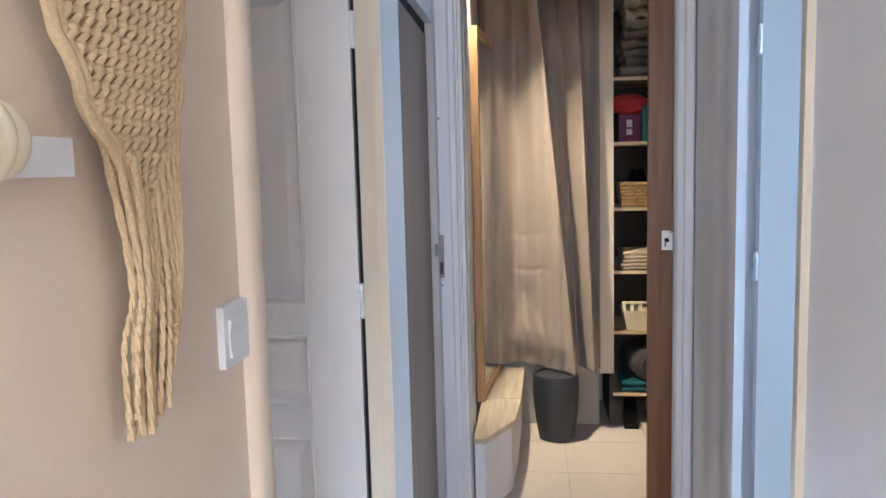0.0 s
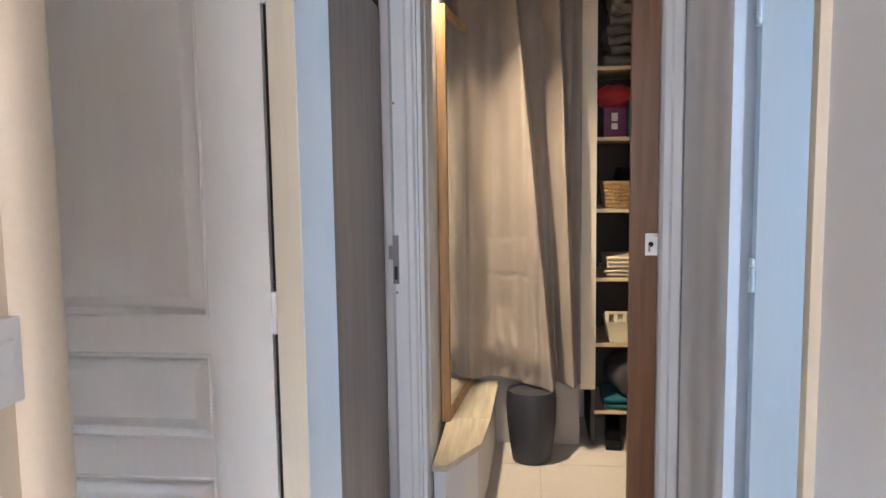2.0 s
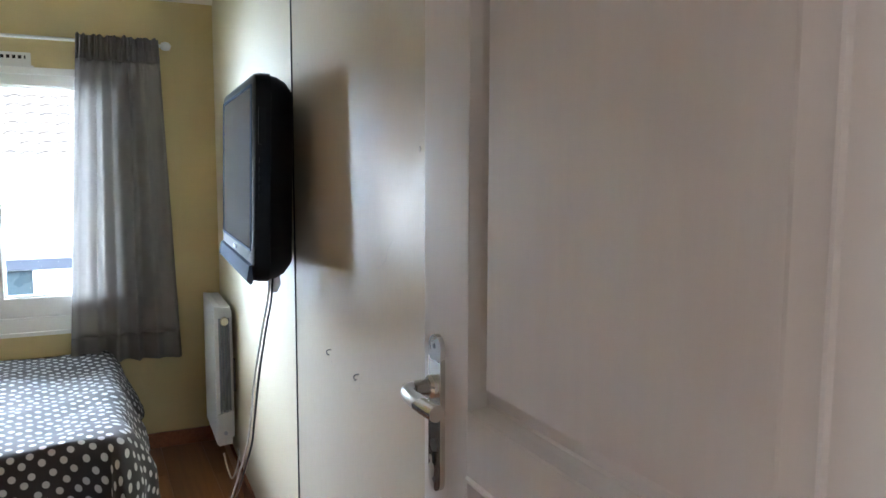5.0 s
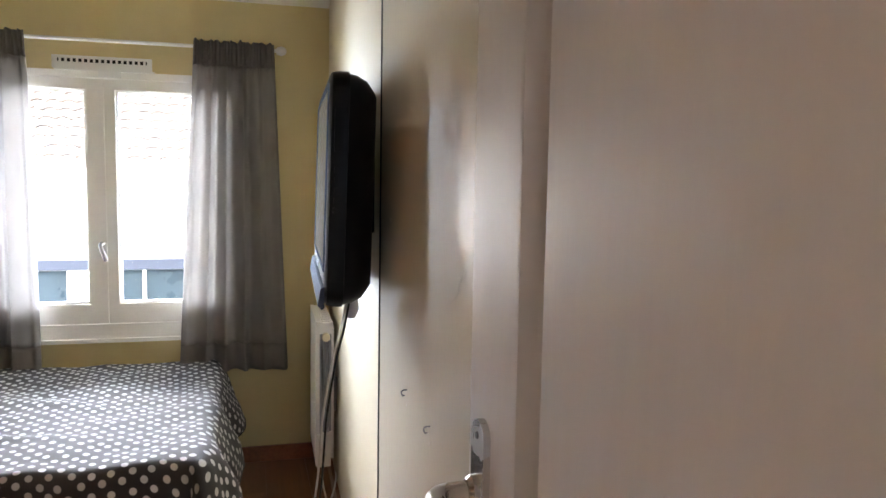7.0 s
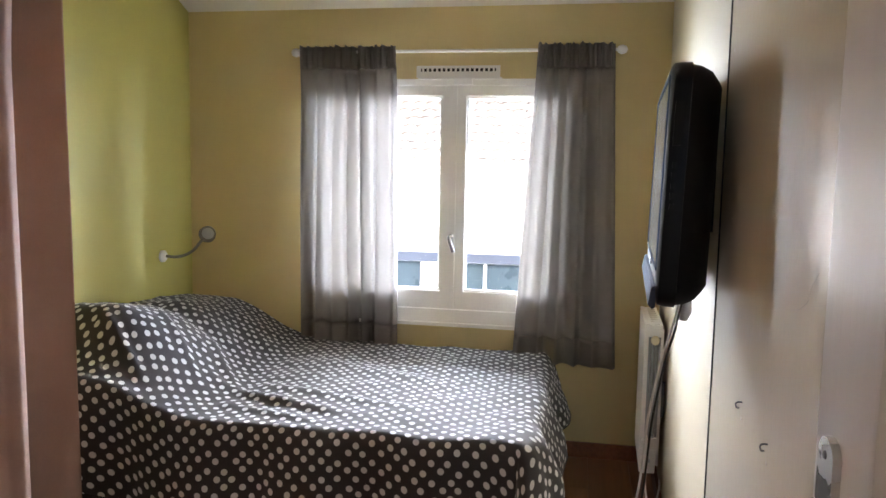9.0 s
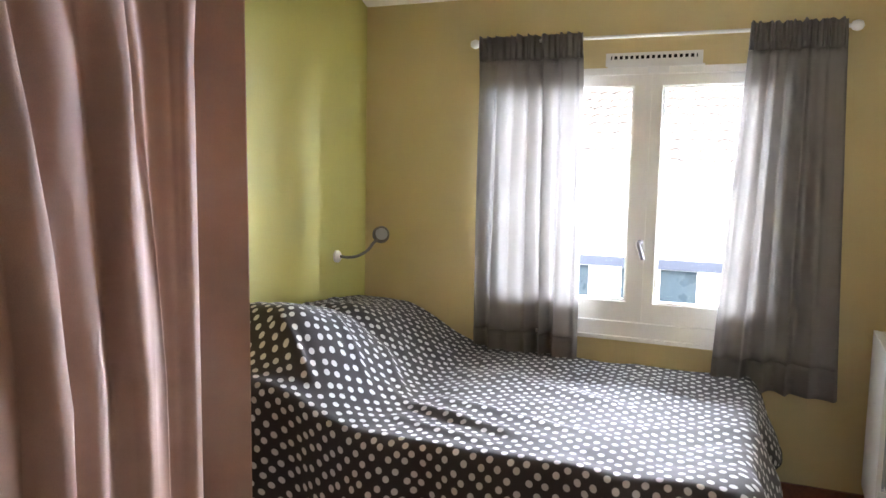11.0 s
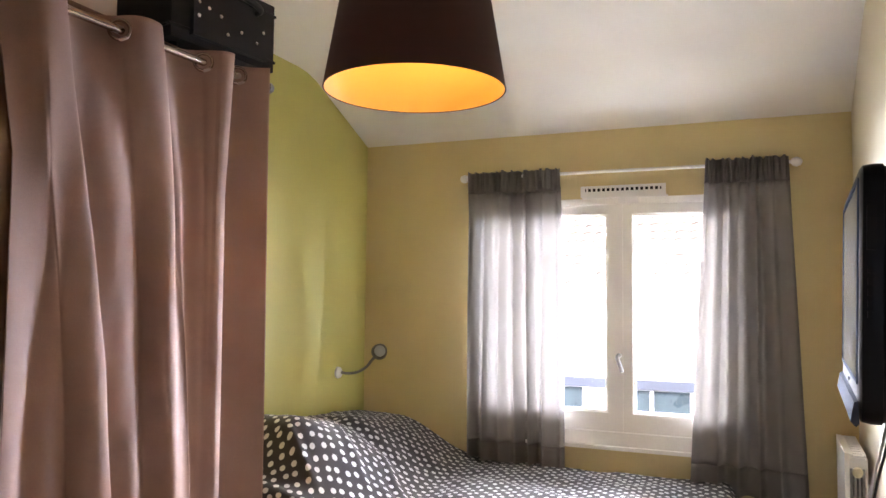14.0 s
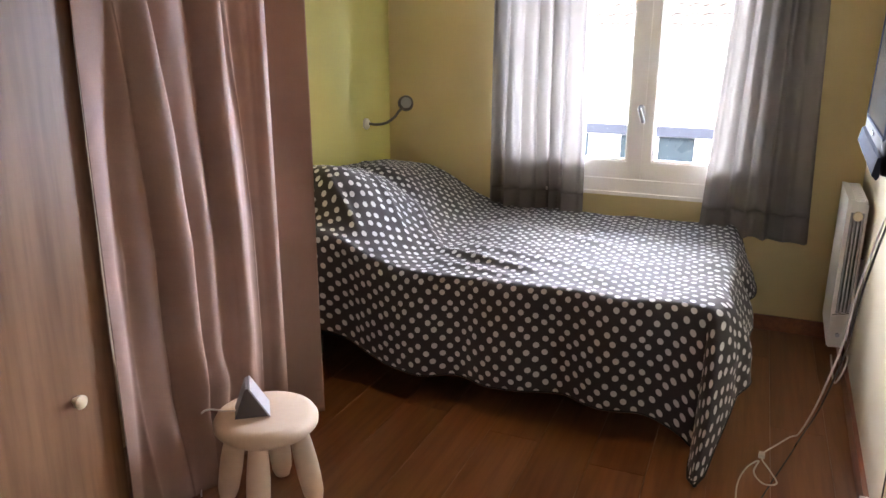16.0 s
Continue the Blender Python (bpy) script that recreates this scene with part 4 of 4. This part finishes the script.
thicken(part("drape", sheet(wardrobe_cloth, 260, 100, 1.8, 2.1), "taupe", wc, smooth=True), .0016)
for k, x in enumerate((*CROSS[2:-3], -2.275)):
    tor = bmesh.new()
    tube(tor, [(.027 * math.cos(a), 0, .027 * math.sin(a)) for a in [2 * math.pi * i / 24 for i in range(25)]], .0050, 8)
    e = part("eyelet", tor, "rodmetal", wc, "shiny bronze eyelet ring", smooth=60)
    e.matrix_basis = pose(x + 1.98, .002, rodz(x) - .02, 0, 0, -52 if k % 2 else 52)

sc = thing("suitcase", "black soft-sided suitcase lying on the wardrobe", "suitcase", (-2.257, .033, 2.123), -8)
part("shell", B(-.22, .22, -.18, .18, .012, .25), "case", sc, bev=.045, seg=4, smooth=50)
part("front_pocket", B(-.17, .15, .178, .198, .035, .20), "case", sc, bev=.018, seg=3, smooth=50)
part("corner_strap", B(.150, .158, .176, .186, .20, .225), "chrome", sc, "metal zip pull", bev=.002)
for zz in (.05, .215):
    part("piping", tube(bmesh.new(), arc([(.12, -.183, zz), (.19, -.178, zz), (.222, -.14, zz), (.222, .14, zz), (.19, .181, zz), (-.19, .181, zz), (-.222, .14, zz), (-.222, -.10, zz)], 6), .005, 6), "black_matt", sc)
part("carry_handle", tube(bmesh.new(), arc([(.10, .190, .205), (.09, .222, .212), (.03, .236, .206), (-.06, .236, .198), (-.11, .222, .192), (-.115, .190, .185)], 5), .011, 8), "case", sc, "padded black carry handle", smooth=50)
for x in (.10, -.115):
    part("handle_mount", B(x - .018, x + .018, .181, .199, .180, .215), "black_matt", sc, bev=.004)
for x, z in ((.13, .145), (.09, .135), (.13, .10), (.04, .125), (.01, .075), (-.05, .10), (-.12, .085), (-.15, .13), (.08, .18)):
    part("stud", lathe(bmesh.new(), [(.006, 0), (.0055, .003), (.002, .005)], 10, m=pose(x, .197, z, -90)), "chrome", sc, "small metal stud")
for x in (-.19, .19):
    part("wheel", lathe(bmesh.new(), [(.020, -.012), (.022, 0), (.020, .012)], 16, m=pose(x, -.16, .023, 0, 90)), "black_matt", sc, smooth=40)
for x in (-.17, .17):
    part("foot", lathe(bmesh.new(), [(.014, 0), (.016, .014)], 12, (x, .13, 0)), "black_matt", sc)
cbd = thing("cardboard_box", "tan cardboard box lying on the wardrobe", "box", (-1.767, -.03, 2.123))
part("box_body", B(-.115, .115, -.16, .13, 0, .130), "card", cbd, bev=.006, seg=2)
part("flap", B(-.112, .112, -.155, -.015, .1305, .1335), "card", cbd)
part("flap", B(-.112, .112, -.010, .127, .1305, .1335), "card", cbd)
gb = thing("storage_box", "dark grey storage box on the wardrobe", "box", (-1.584, -.03, 2.123))
part("box_body", B(-.066, .066, -.15, .12, 0, .20), "card_grey", gb, bev=.006)
part("box_lid", B(-.069, .069, -.153, .123, .2005, .225), "card_grey", gb, bev=.004)

# ---------- stool with a small device ----------
st = thing("stool", "low round beige plastic children's stool with thick legs", "stool", (-1.815, .452, 0))
part("seat", lathe(bmesh.new(), [(.10, .245), (.140, .25), (.156, .266), (.157, .282), (.148, .297), (.125, .303), (.06, .302)], 48), "stool", st, smooth=60)
for a in (20, 110, 200, 290):
    dx, dy = math.cos(radians(a)), math.sin(radians(a))
    part("leg", tube(bmesh.new(), [(dx * (.095 + .045 * t), dy * (.095 + .045 * t), .252 * (1 - t) + .001 * t) for t in [k / 9 for k in range(10)]], .031, 18, lambda t: (.86 + .28 * math.sin(math.pi * min(1, t * .9))) * (1 if t < .95 else .8)), "stool", st, smooth=60)
dvp = thing("smart_display", "small grey wedge-shaped tablet device standing on the stool", "device", (-1.80, .41, .303), 127)
part("body", prism(bmesh.new(), [(-.048, 0), (.048, 0), (.044, .008), (-.004, .094), (-.012, .094), (-.016, .088)], -.045, .045, "y"), "device", dvp, bev=.004, seg=2)
sg = part("screen_plate", B(-.0005, .004, -.052, .052, 0, .108), "silver", dvp, "pale edge of the screen")
sg.matrix_basis = pose(.052, 0, .0, 0, -31, 0)
part("lead", tube(bmesh.new(), arc([(-.04, 0, .006), (-.08, .01, .005), (-.13, .03, .004), (-.155, .05, -.03), (-.17, .06, -.12), (-.17, .04, -.297)], 6), .003, 6), "cable_white", dvp)

# ---------- hall things ----------
sw = thing("light_switch", "square white plastic light switch on the beige wall", "switch", (-.25, 1.187, 1.21))
part("switch_plate", B(-.002, .010, -.043, .043, -.043, .043), "white", sw, bev=.005, seg=3, smooth=40)
part("rocker", prism(bmesh.new(), [(.0095, -.030), (.0135, -.030), (.0115, 0), (.0155, .022), (.0095, .024)], -.028, .028, "y"), "white", sw, bev=.0015)
hk = thing("wall_bracket", "white wall bracket holding a ribbed cream cover", "bracket", (-.25, .787, 1.452))
part("bracket_plate", B(-.001, .024, -.095, .028, -.017, .017), "white", hk, bev=.003)
prof = []
for k in range(41):
    prof.append((.036 + .005 * abs(math.sin(k / 40 * math.pi * 5)) - .016 * (k / 40) ** 3, -.06 + .12 * k / 40))
part("ribbed_cover", lathe(bmesh.new(), prof, 36, m=pose(.045, -.146, .010, 90, 0, 180)), "cream", hk, "cream ribbed cover", smooth=50)

mc = thing("macrame_hanging", "natural cotton macrame wall hanging with knotted net and long fringe", "wall hanging", (-.236, .886, 1.163))
part("dowel", tube(bmesh.new(), [(0, -.24, .66), (0, .24, .66)], .010, 12), "pine", mc, smooth=50)
def net_edges(z):
    """The net's two borders at a height."""
    lo, hi = -.015 - .54 * (z - .285), .099 + .23 * (z - .285)
    point = max(0, (.315 - z) / .093)
    return lo + (.040 - lo) * point, hi + (.050 - hi) * point


knots = bmesh.new()
for r in range(29):
    z = .226 + r * .0158
    lo, hi = net_edges(z)
    n = max(1, round((hi - lo) / .0172))
    for k in range(n):
        y = lo + (k + .5) * (hi - lo) / n
        for s in (-1, 1):
            tube(knots, arc([(.010, y - .010, z + s * .007 - .006), (.017, y - .002, z + s * .0025), (.016, y + .004, z - s * .0025 + .003), (.009, y + .011, z + .007)], 3), .0047, 6)
tagged(part("knotted_net", knots, "cotton", mc, smooth=60), "", "", "", "stuff")
border = bmesh.new()
for s in (0, 1):
    for off in (0, .010):
        tube(border, [(.014 + .003 * math.sin(k * 1.9), net_edges(.226 + .454 * k / 24)[s] + (off if s else -off), .226 + .454 * k / 24) for k in range(25)], .0066, 6)
part("border_cord", border, "cotton", mc, smooth=60)
fr = bmesh.new()
rng = random.Random(4)
for k in range(38):
    s = (k + rng.random()) / 38
    end = .018 + .10 * max(0, (s - .60) / .40) + rng.uniform(-.014, .016)
    x0 = rng.uniform(.004, .022)
    sway = rng.uniform(-.009, .009)
    z0 = .235 + .16 * abs(s - .5)
    path = arc([(x0, net_edges(z0)[0] + (net_edges(z0)[1] - net_edges(z0)[0]) * s, z0), (x0 + .004, .002 + .086 * s, .165), (x0 + rng.uniform(-.004, .006), -.006 + .090 * s + sway * .4, .10), (x0 + rng.uniform(0, .006), -.012 + .078 * s + sway, end)], 16)
    for h in (0, math.pi):
        tube(fr, [Vector(p) + Vector((.0015 * math.cos(h + q * .8), .0015 * math.sin(h + q * .8), 0)) for q, p in enumerate(path)], .0026, 5)
tagged(part("fringe", fr, "cotton", mc, "loose twisted cotton fringe", smooth=60), "", "", "", "stuff")
# ---------- far room ----------
bn = thing("bench", "low white bench box with pale laminate top and cut-off corner", "bench", (0, 3.8, 0))
part("bench_body", prism(bmesh.new(), [(-.074, -.64), (-.03, -.64), (.072, -.405), (.092, -.06), (.10, .47), (-.074, .47)], .002, .305), "trim", bn, bev=.003)
part("bench_top", prism(bmesh.new(), [(-.076, -.66), (-.026, -.66), (.089, -.423), (.109, -.125), (-.076, -.125)], .3055, .33), "bench", bn, bev=.003)
part("bench_top_rear", prism(bmesh.new(), [(-.076, -.121), (.109, -.121), (.120, .475), (-.076, .475)], .3055, .33), "bench", bn, bev=.003)
mr = thing("mirror", "tall pine-framed mirror leaning against the wall on the bench", "mirror", (-.075, 3.614, .3305))
ml, mh = .70, 1.735
for nm, dims in (("side_rail", (-.022, .014, 0, .030, 0, mh)), ("side_rail", (-.022, .014, ml - .030, ml, 0, mh)), ("cross_rail", (-.022, .014, .0305, ml - .0305, 0, .030)), ("cross_rail", (-.022, .014, .0305, ml - .0305, mh - .030, mh))):
    part(nm, B(*dims), "pine", mr, bev=.003)
part("mirror_glass", B(-.012, .003, .026, ml - .026, .026, mh - .026), "mirror", mr)
mr.matrix_world = pose(-.075, 3.614, .3305, 0, 0, -5.4)
structure("plinth", B(-.098, .527, 4.28, 4.719, 0, .355), "plinth", "grey painted low plinth below the curtain", .004)

fc = thing("far_curtain", "long taupe satin curtain gathered over a low plinth", "curtain", (.22, 4.20, .36))


def far_cloth(u, v):
    """Two broad folds that slant forward and then break back, swelling and creased towards the hem."""
    d = 1 - v
    p1, p2 = .48 + .30 * d, .81 + .13 * d
    knots = ((0, .09), (.06, .12), (.30, -.01), (p1, .165 + .04 * d), (p1 + .03, .02), (max(p1 + .04, p2 - .15 + .03 * d), .0), (p2, .150), (min(.985, p2 + .04), .025), (1.001, .05))
    fwd = 0
    for (a, fa), (b, fb) in zip(knots, knots[1:]):
        if a <= u <= b:
            t = (u - a) / (b - a)
            t = .35 * t + .65 * t * t * (3 - 2 * t)
            fwd = fa + (fb - fa) * t
    g = math.exp(-abs((u - .42) / .26) ** 3)
    y = .04 - fwd + .010 * wob(u * 9, v * 3, 6) + .006 * math.sin(2 * math.pi * 9 * u + 3 * wob(u * 3, v * 2))
    low = max(0, 1 - v / .36) * g
    y += low * (.026 * wob(u * 8, v * 13, 12) + .014 * wob(u * 19, v * 25, 3) - .05 * math.exp(-((v - .08) / .06) ** 2))
    for vc, k in ((.36, .006), (.265, .008)):
        y += k * math.exp(-((v - vc - .01 * wob(u * 4, vc)) / .006) ** 2) * g
    z = .36 + 1.98 * v - .035 * d * (u - .4) + .012 * d * wob(u * 7, 3)
    return (-.312 + .618 * u, y, z - .36)


thicken(part("drape", sheet(far_cloth, 160, 180, 1, 2), "far_cloth", fc, smooth=True), .0015)
part("curtain_pole", tube(bmesh.new(), [(-.31, 0, 1.97), (.31, 0, 1.97)], .011, 12), "steel", fc)

wb = thing("waste_bin", "round charcoal plastic waste bin on the tiled floor", "bin", (.285, 4.06, 0))
part("bin_body", lathe(bmesh.new(), [(.082, .001), (.090, .004), (.107, .10), (.117, .20), (.119, .28), (.116, .335), (.113, .350), (.107, .350), (.1058, .335)], 48), "bin", wb, smooth=40)
part("bin_lid", lathe(bmesh.new(), [(.1055, .338), (.098, .343), (.04, .346), (.005, .346)], 40), "bin", wb, smooth=40)

sh = thing("shelf_unit", "tall open shelf unit with cream post and pale boards, part full", "shelf", (.60, 4.24, 0))
SZ = (.186, .530, .860, 1.200, 1.548, 1.885)
part("front_post", B(-.073, 0, -.02, .02, .305, 2.35), "trim_tan", sh, bev=.003)
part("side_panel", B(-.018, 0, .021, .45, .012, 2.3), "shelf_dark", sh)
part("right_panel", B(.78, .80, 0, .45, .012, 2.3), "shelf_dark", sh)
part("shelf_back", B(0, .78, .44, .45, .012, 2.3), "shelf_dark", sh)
for z in SZ:
    part("shelf_board", B(.0005, .7795, .02, .4395, z - .018, z), "shelf", sh, bev=.0015)


def folded(label, x, z, w, d, layers, h, mat, y=4.40, cat="clothes", seed=1, rough=.006):
    ob = thing("folded_stack", label, cat, (x, y, z))
    rg = random.Random(seed)
    for k in range(layers):
        ww, dd = w * rg.uniform(.9, 1.02), d * rg.uniform(.92, 1.02)
        off, hh_ = rg.uniform(-.012, .012), h / layers

        def fn(u, v, ww=ww, dd=dd, hh_=hh_, off=off, s=seed + k):
            a = 2 * math.pi * u
            ca, sa = math.cos(a), math.sin(a)
            yy = math.copysign(abs(ca) ** .45, ca) * dd / 2
            zz = math.copysign(abs(sa) ** .8, sa) * hh_ * .52
            return ((v - .5) * ww + off, yy + rough * wob(v * 6, u * 5, s), zz + rough * wob(v * 5, u * 3, s + 3) + hh_ * .55)
        bm = sheet(fn, 20, 12)
        o = part("fold", bm, mat, ob, smooth=True)
        o.location.z = k * hh_
        thicken(o, .003)
    return ob


folded("stack of pale and grey folded clothes on the top shelf", .80, 1.888, .30, .28, 5, .24, "greycl", seed=2, rough=.02)
folded("pale crumpled shirts on the stack of clothes", .80, 2.13, .28, .26, 3, .16, "pale", seed=7, rough=.045)
folded("cream folded towels on a shelf", .79, .863, .28, .28, 5, .10, "towel", seed=3)
folded("teal folded towel on the lowest shelf", .79, .189, .30, .28, 2, .06, "tealcl", seed=5)
pb = thing("purple_box", "purple packet with a white label on the shelf", "packet", (.695, 4.36, 1.551))
part("packet", B(-.055, .055, -.05, .05, 0, .14), "purple", pb, bev=.008)
part("label_bar", boxes((-.018, .012, -.0525, -.0505, .035, .065), (-.018, .012, -.0525, -.0505, .075, .115)), "white", pb)
tb = thing("teal_box", "teal cardboard box on the shelf", "box", (.835, 4.37, 1.551))
part("box_body", B(-.075, .075, -.06, .06, 0, .17), "teal", tb, bev=.004)
part("box_lid", B(-.077, .077, -.062, .062, .171, .185), "teal", tb, bev=.003)
rb = thing("red_bag", "crumpled red plastic bag lying on the packet", "bag", (.70, 4.37, 1.692))


def crumple(u, v):
    a, b = 2 * math.pi * u, math.pi * (v - .5)
    r = 1 + .22 * wob(3 * math.cos(a) * math.cos(b), 3 * math.sin(a), 3 * math.sin(b)) + .1 * wob(9 * math.cos(a), 9 * math.sin(a), 9 * math.sin(b))
    return (.10 * r * math.cos(a) * math.cos(b), .07 * r * math.sin(a) * math.cos(b), .055 + .055 * r * math.sin(b))


part("bag", sheet(crumple, 28, 18), "red", rb, smooth=40)
bk = thing("wicker_basket", "small woven wicker basket on a shelf", "basket", (.765, 4.37, 1.203))
part("basket_wall", slab(0, .13, .115, .09, .130, .10), "wicker", bk)
bk.children[0].matrix_basis = pose(0, 0, 0, 90)
wv = bmesh.new()
for r in range(7):
    z = .012 + r * .018
    g = .116 + .002 * r
    pts = [(-g + 2 * g * k / 40, -.094 - .0012 * r - .0035 * math.sin(k * 1.57 + math.pi * r), z) for k in range(41)]
    tube(wv, pts, .007, 5)
part("weave", wv, "wicker", bk, smooth=60)
jr = thing("dark_jar", "dark glass jar standing behind the basket", "jar", (.755, 4.47, 1.203))
part("jar_body", lathe(bmesh.new(), [(.05, 0), (.055, .01), (.055, .15), (.04, .18), (.04, .20)], 24), "black", jr, smooth=40)
pk = thing("plastic_basket", "cream plastic basket with slotted rim on a shelf", "basket", (.775, 4.36, .533))
part("basket_wall", slab(0, .105, .10, .085, .118, .10), "cream", pk)
pk.children[0].matrix_basis = pose(0, 0, 0, 90)
part("slotted_rim", boxes((-.128, .128, -.112, -.102, .148, .160), *[(-.125 + .042 * k, -.108 + .042 * k, -.110, -.103, .105, .148) for k in range(7)]), "cream", pk, bev=.002)
bl = thing("rolled_blanket", "dark rolled fleece blanket on the lowest shelf", "blanket", (.78, 4.40, .25))
for k, (r, yy) in enumerate(((.092, 0), (.070, -.006), (.045, -.012))):
    o = part("roll", lathe(bmesh.new(), [(r * .8, -.14), (r, -.12), (r * 1.02, .0), (r, .12), (r * .8, .14 + .004 * k)], 28, m=pose(0, 0, .088, 90, 0, 10)), "darkcl", bl, smooth=50)
    o.location.y = yy
for k, x in enumerate((.70, .84)):
    s = thing("shoe", "black leather shoe on the floor under the shelves", "shoe", (x, 4.33, 0), 8 * k - 4, "pair of shoes under the shelf")
    part("upper", prism(bmesh.new(), [(-.12, .022), (.12, .022), (.12, .05), (.06, .06), (.0, .10), (-.10, .11), (-.12, .06)], -.035, .035, "y"), "black", s, bev=.014, seg=3, smooth=50)
    part("sole", B(-.125, .125, -.038, .038, 0, .0215), "black_matt", s, bev=.006)
    s.rotation_euler.z += radians(-90)

# ---------- outside ----------
# out of view; its pale colour is chosen to bounce sunlight into the bedroom
structure("ground", B(-400, -4.31, -400, 400, -3.2, -3.0), "bounce_ground", "unseen ground outside, made pale to bounce sunlight", category="ground")
nb = thing("neighbour_house", "white rendered house with clay tile roof across the yard", "house", (-15, 2, -3))
part("wall", boxes((-8, 0, -9, 9, 0, 4.35)), "render_wall", nb)
part("fascia", B(.0, .12, -9, 9, 2.62, 2.80), "dark_wood", nb)
for k in range(9):
    y = -8 + 2.0 * k
    w = part("window", boxes((.0, .05, y - .75, y - .69, 1.1, 2.6), (.0, .05, y + .69, y + .75, 1.1, 2.6), (.0, .05, y - .03, y + .03, 1.1, 2.6)), "render_wall", nb)
    part("pane", B(.004, .02, y - .69, y + .69, 1.1, 2.6), "blue_glass", w)
for y in (-2.6, .3):
    w = part("vent_slot", B(.0, .03, y - .35, y + .35, 3.52, 3.58), "roof_tile", nb)
part("gutter", tube(bmesh.new(), [(.34, -9, 4.44), (.34, 9, 4.44)], .10, 10), "render_wall", nb)
rf = bmesh.new()
box(rf, -4.6, -4.5, -9, 9, 4.3, 7.5)
rise, run = 3.1, 4.6
for r in range(17):
    t0, t1 = r / 17, (r + 1.25) / 17
    for k in range(64):
        y0 = -9 + 18 * k / 64
        pts = [(y0 + .281 * q / 4, .055 * math.sin(math.pi * q / 4)) for q in range(5)]
        lo = [rf.verts.new((.30 - run * t0, a, 4.42 + rise * t0 + b + .04)) for a, b in pts]
        hi = [rf.verts.new((.30 - run * t1, a, 4.42 + rise * t1 + b)) for a, b in pts]
        for q in range(4):
            rf.faces.new((lo[q], lo[q + 1], hi[q + 1], hi[q]))
tagged(part("roof_tiles", rf, "roof_tile", nb, "rows of clay tiles"), "", "", "", "stuff")
hd = thing("hedge", "low leafy hedge in front of the house", "hedge", (-12.6, .3, -3))
lf = bmesh.new()
rng = random.Random(9)
for k in range(1500):
    p = Vector((rng.gauss(0, .32), rng.uniform(-1.6, 1.6), 1.1 + .9 * rng.random() ** .7 + .25 * wob(k * .37, 3)))
    m = Euler((rng.uniform(0, 6), rng.uniform(0, 6), rng.uniform(0, 6))).to_matrix()
    q = [lf.verts.new(p + m @ Vector(c)) for c in ((-.05, 0, 0), (0, -.028, .006), (.06, 0, 0), (0, .028, .006))]
    lf.faces.new(q)
tagged(part("leaves", lf, "leaf", hd), "", "", "", "stuff")
for k in range(6):
    part("stem", tube(bmesh.new(), [(0, -1.3 + .52 * k, 0), (.05, -1.25 + .5 * k, 1.5)], .03, 6), "laminate", hd)

# ---------- floor pieces ----------
fl = bpy.data.objects["floor"]
bw, blen = .192, 1.28
rowsn = math.ceil((YT + .07 - YG) / bw)
for r in range(rowsn):
    y0, y1 = YG + r * bw, min(YT + .07, YG + (r + 1) * bw)
    x = XW - (r * .47 % 1) * blen
    while x < XP + .1:
        a, b = max(x, XW + .001), min(x + blen, XP + .098)
        if b - a > .05:
            part("board", B(a + .0006, b - .0006, y0 + .0006, y1 - .0006, -.011, 0), "floor", fl)
        x += blen
ff = bpy.data.objects["floor_far"]
for i in range(4):
    for j in range(4):
        x0, y0 = -.10 + .425 * i, 3.202 + .40 * j
        x1, y1 = min(1.64, x0 + .425), min(4.72, y0 + .40)
        if x1 - x0 > .05 and y1 - y0 > .05:
            part("tile", B(x0 + .0015, x1 - .0015, y0 + .0015, y1 - .0015, -.007, 0), "tile", ff)
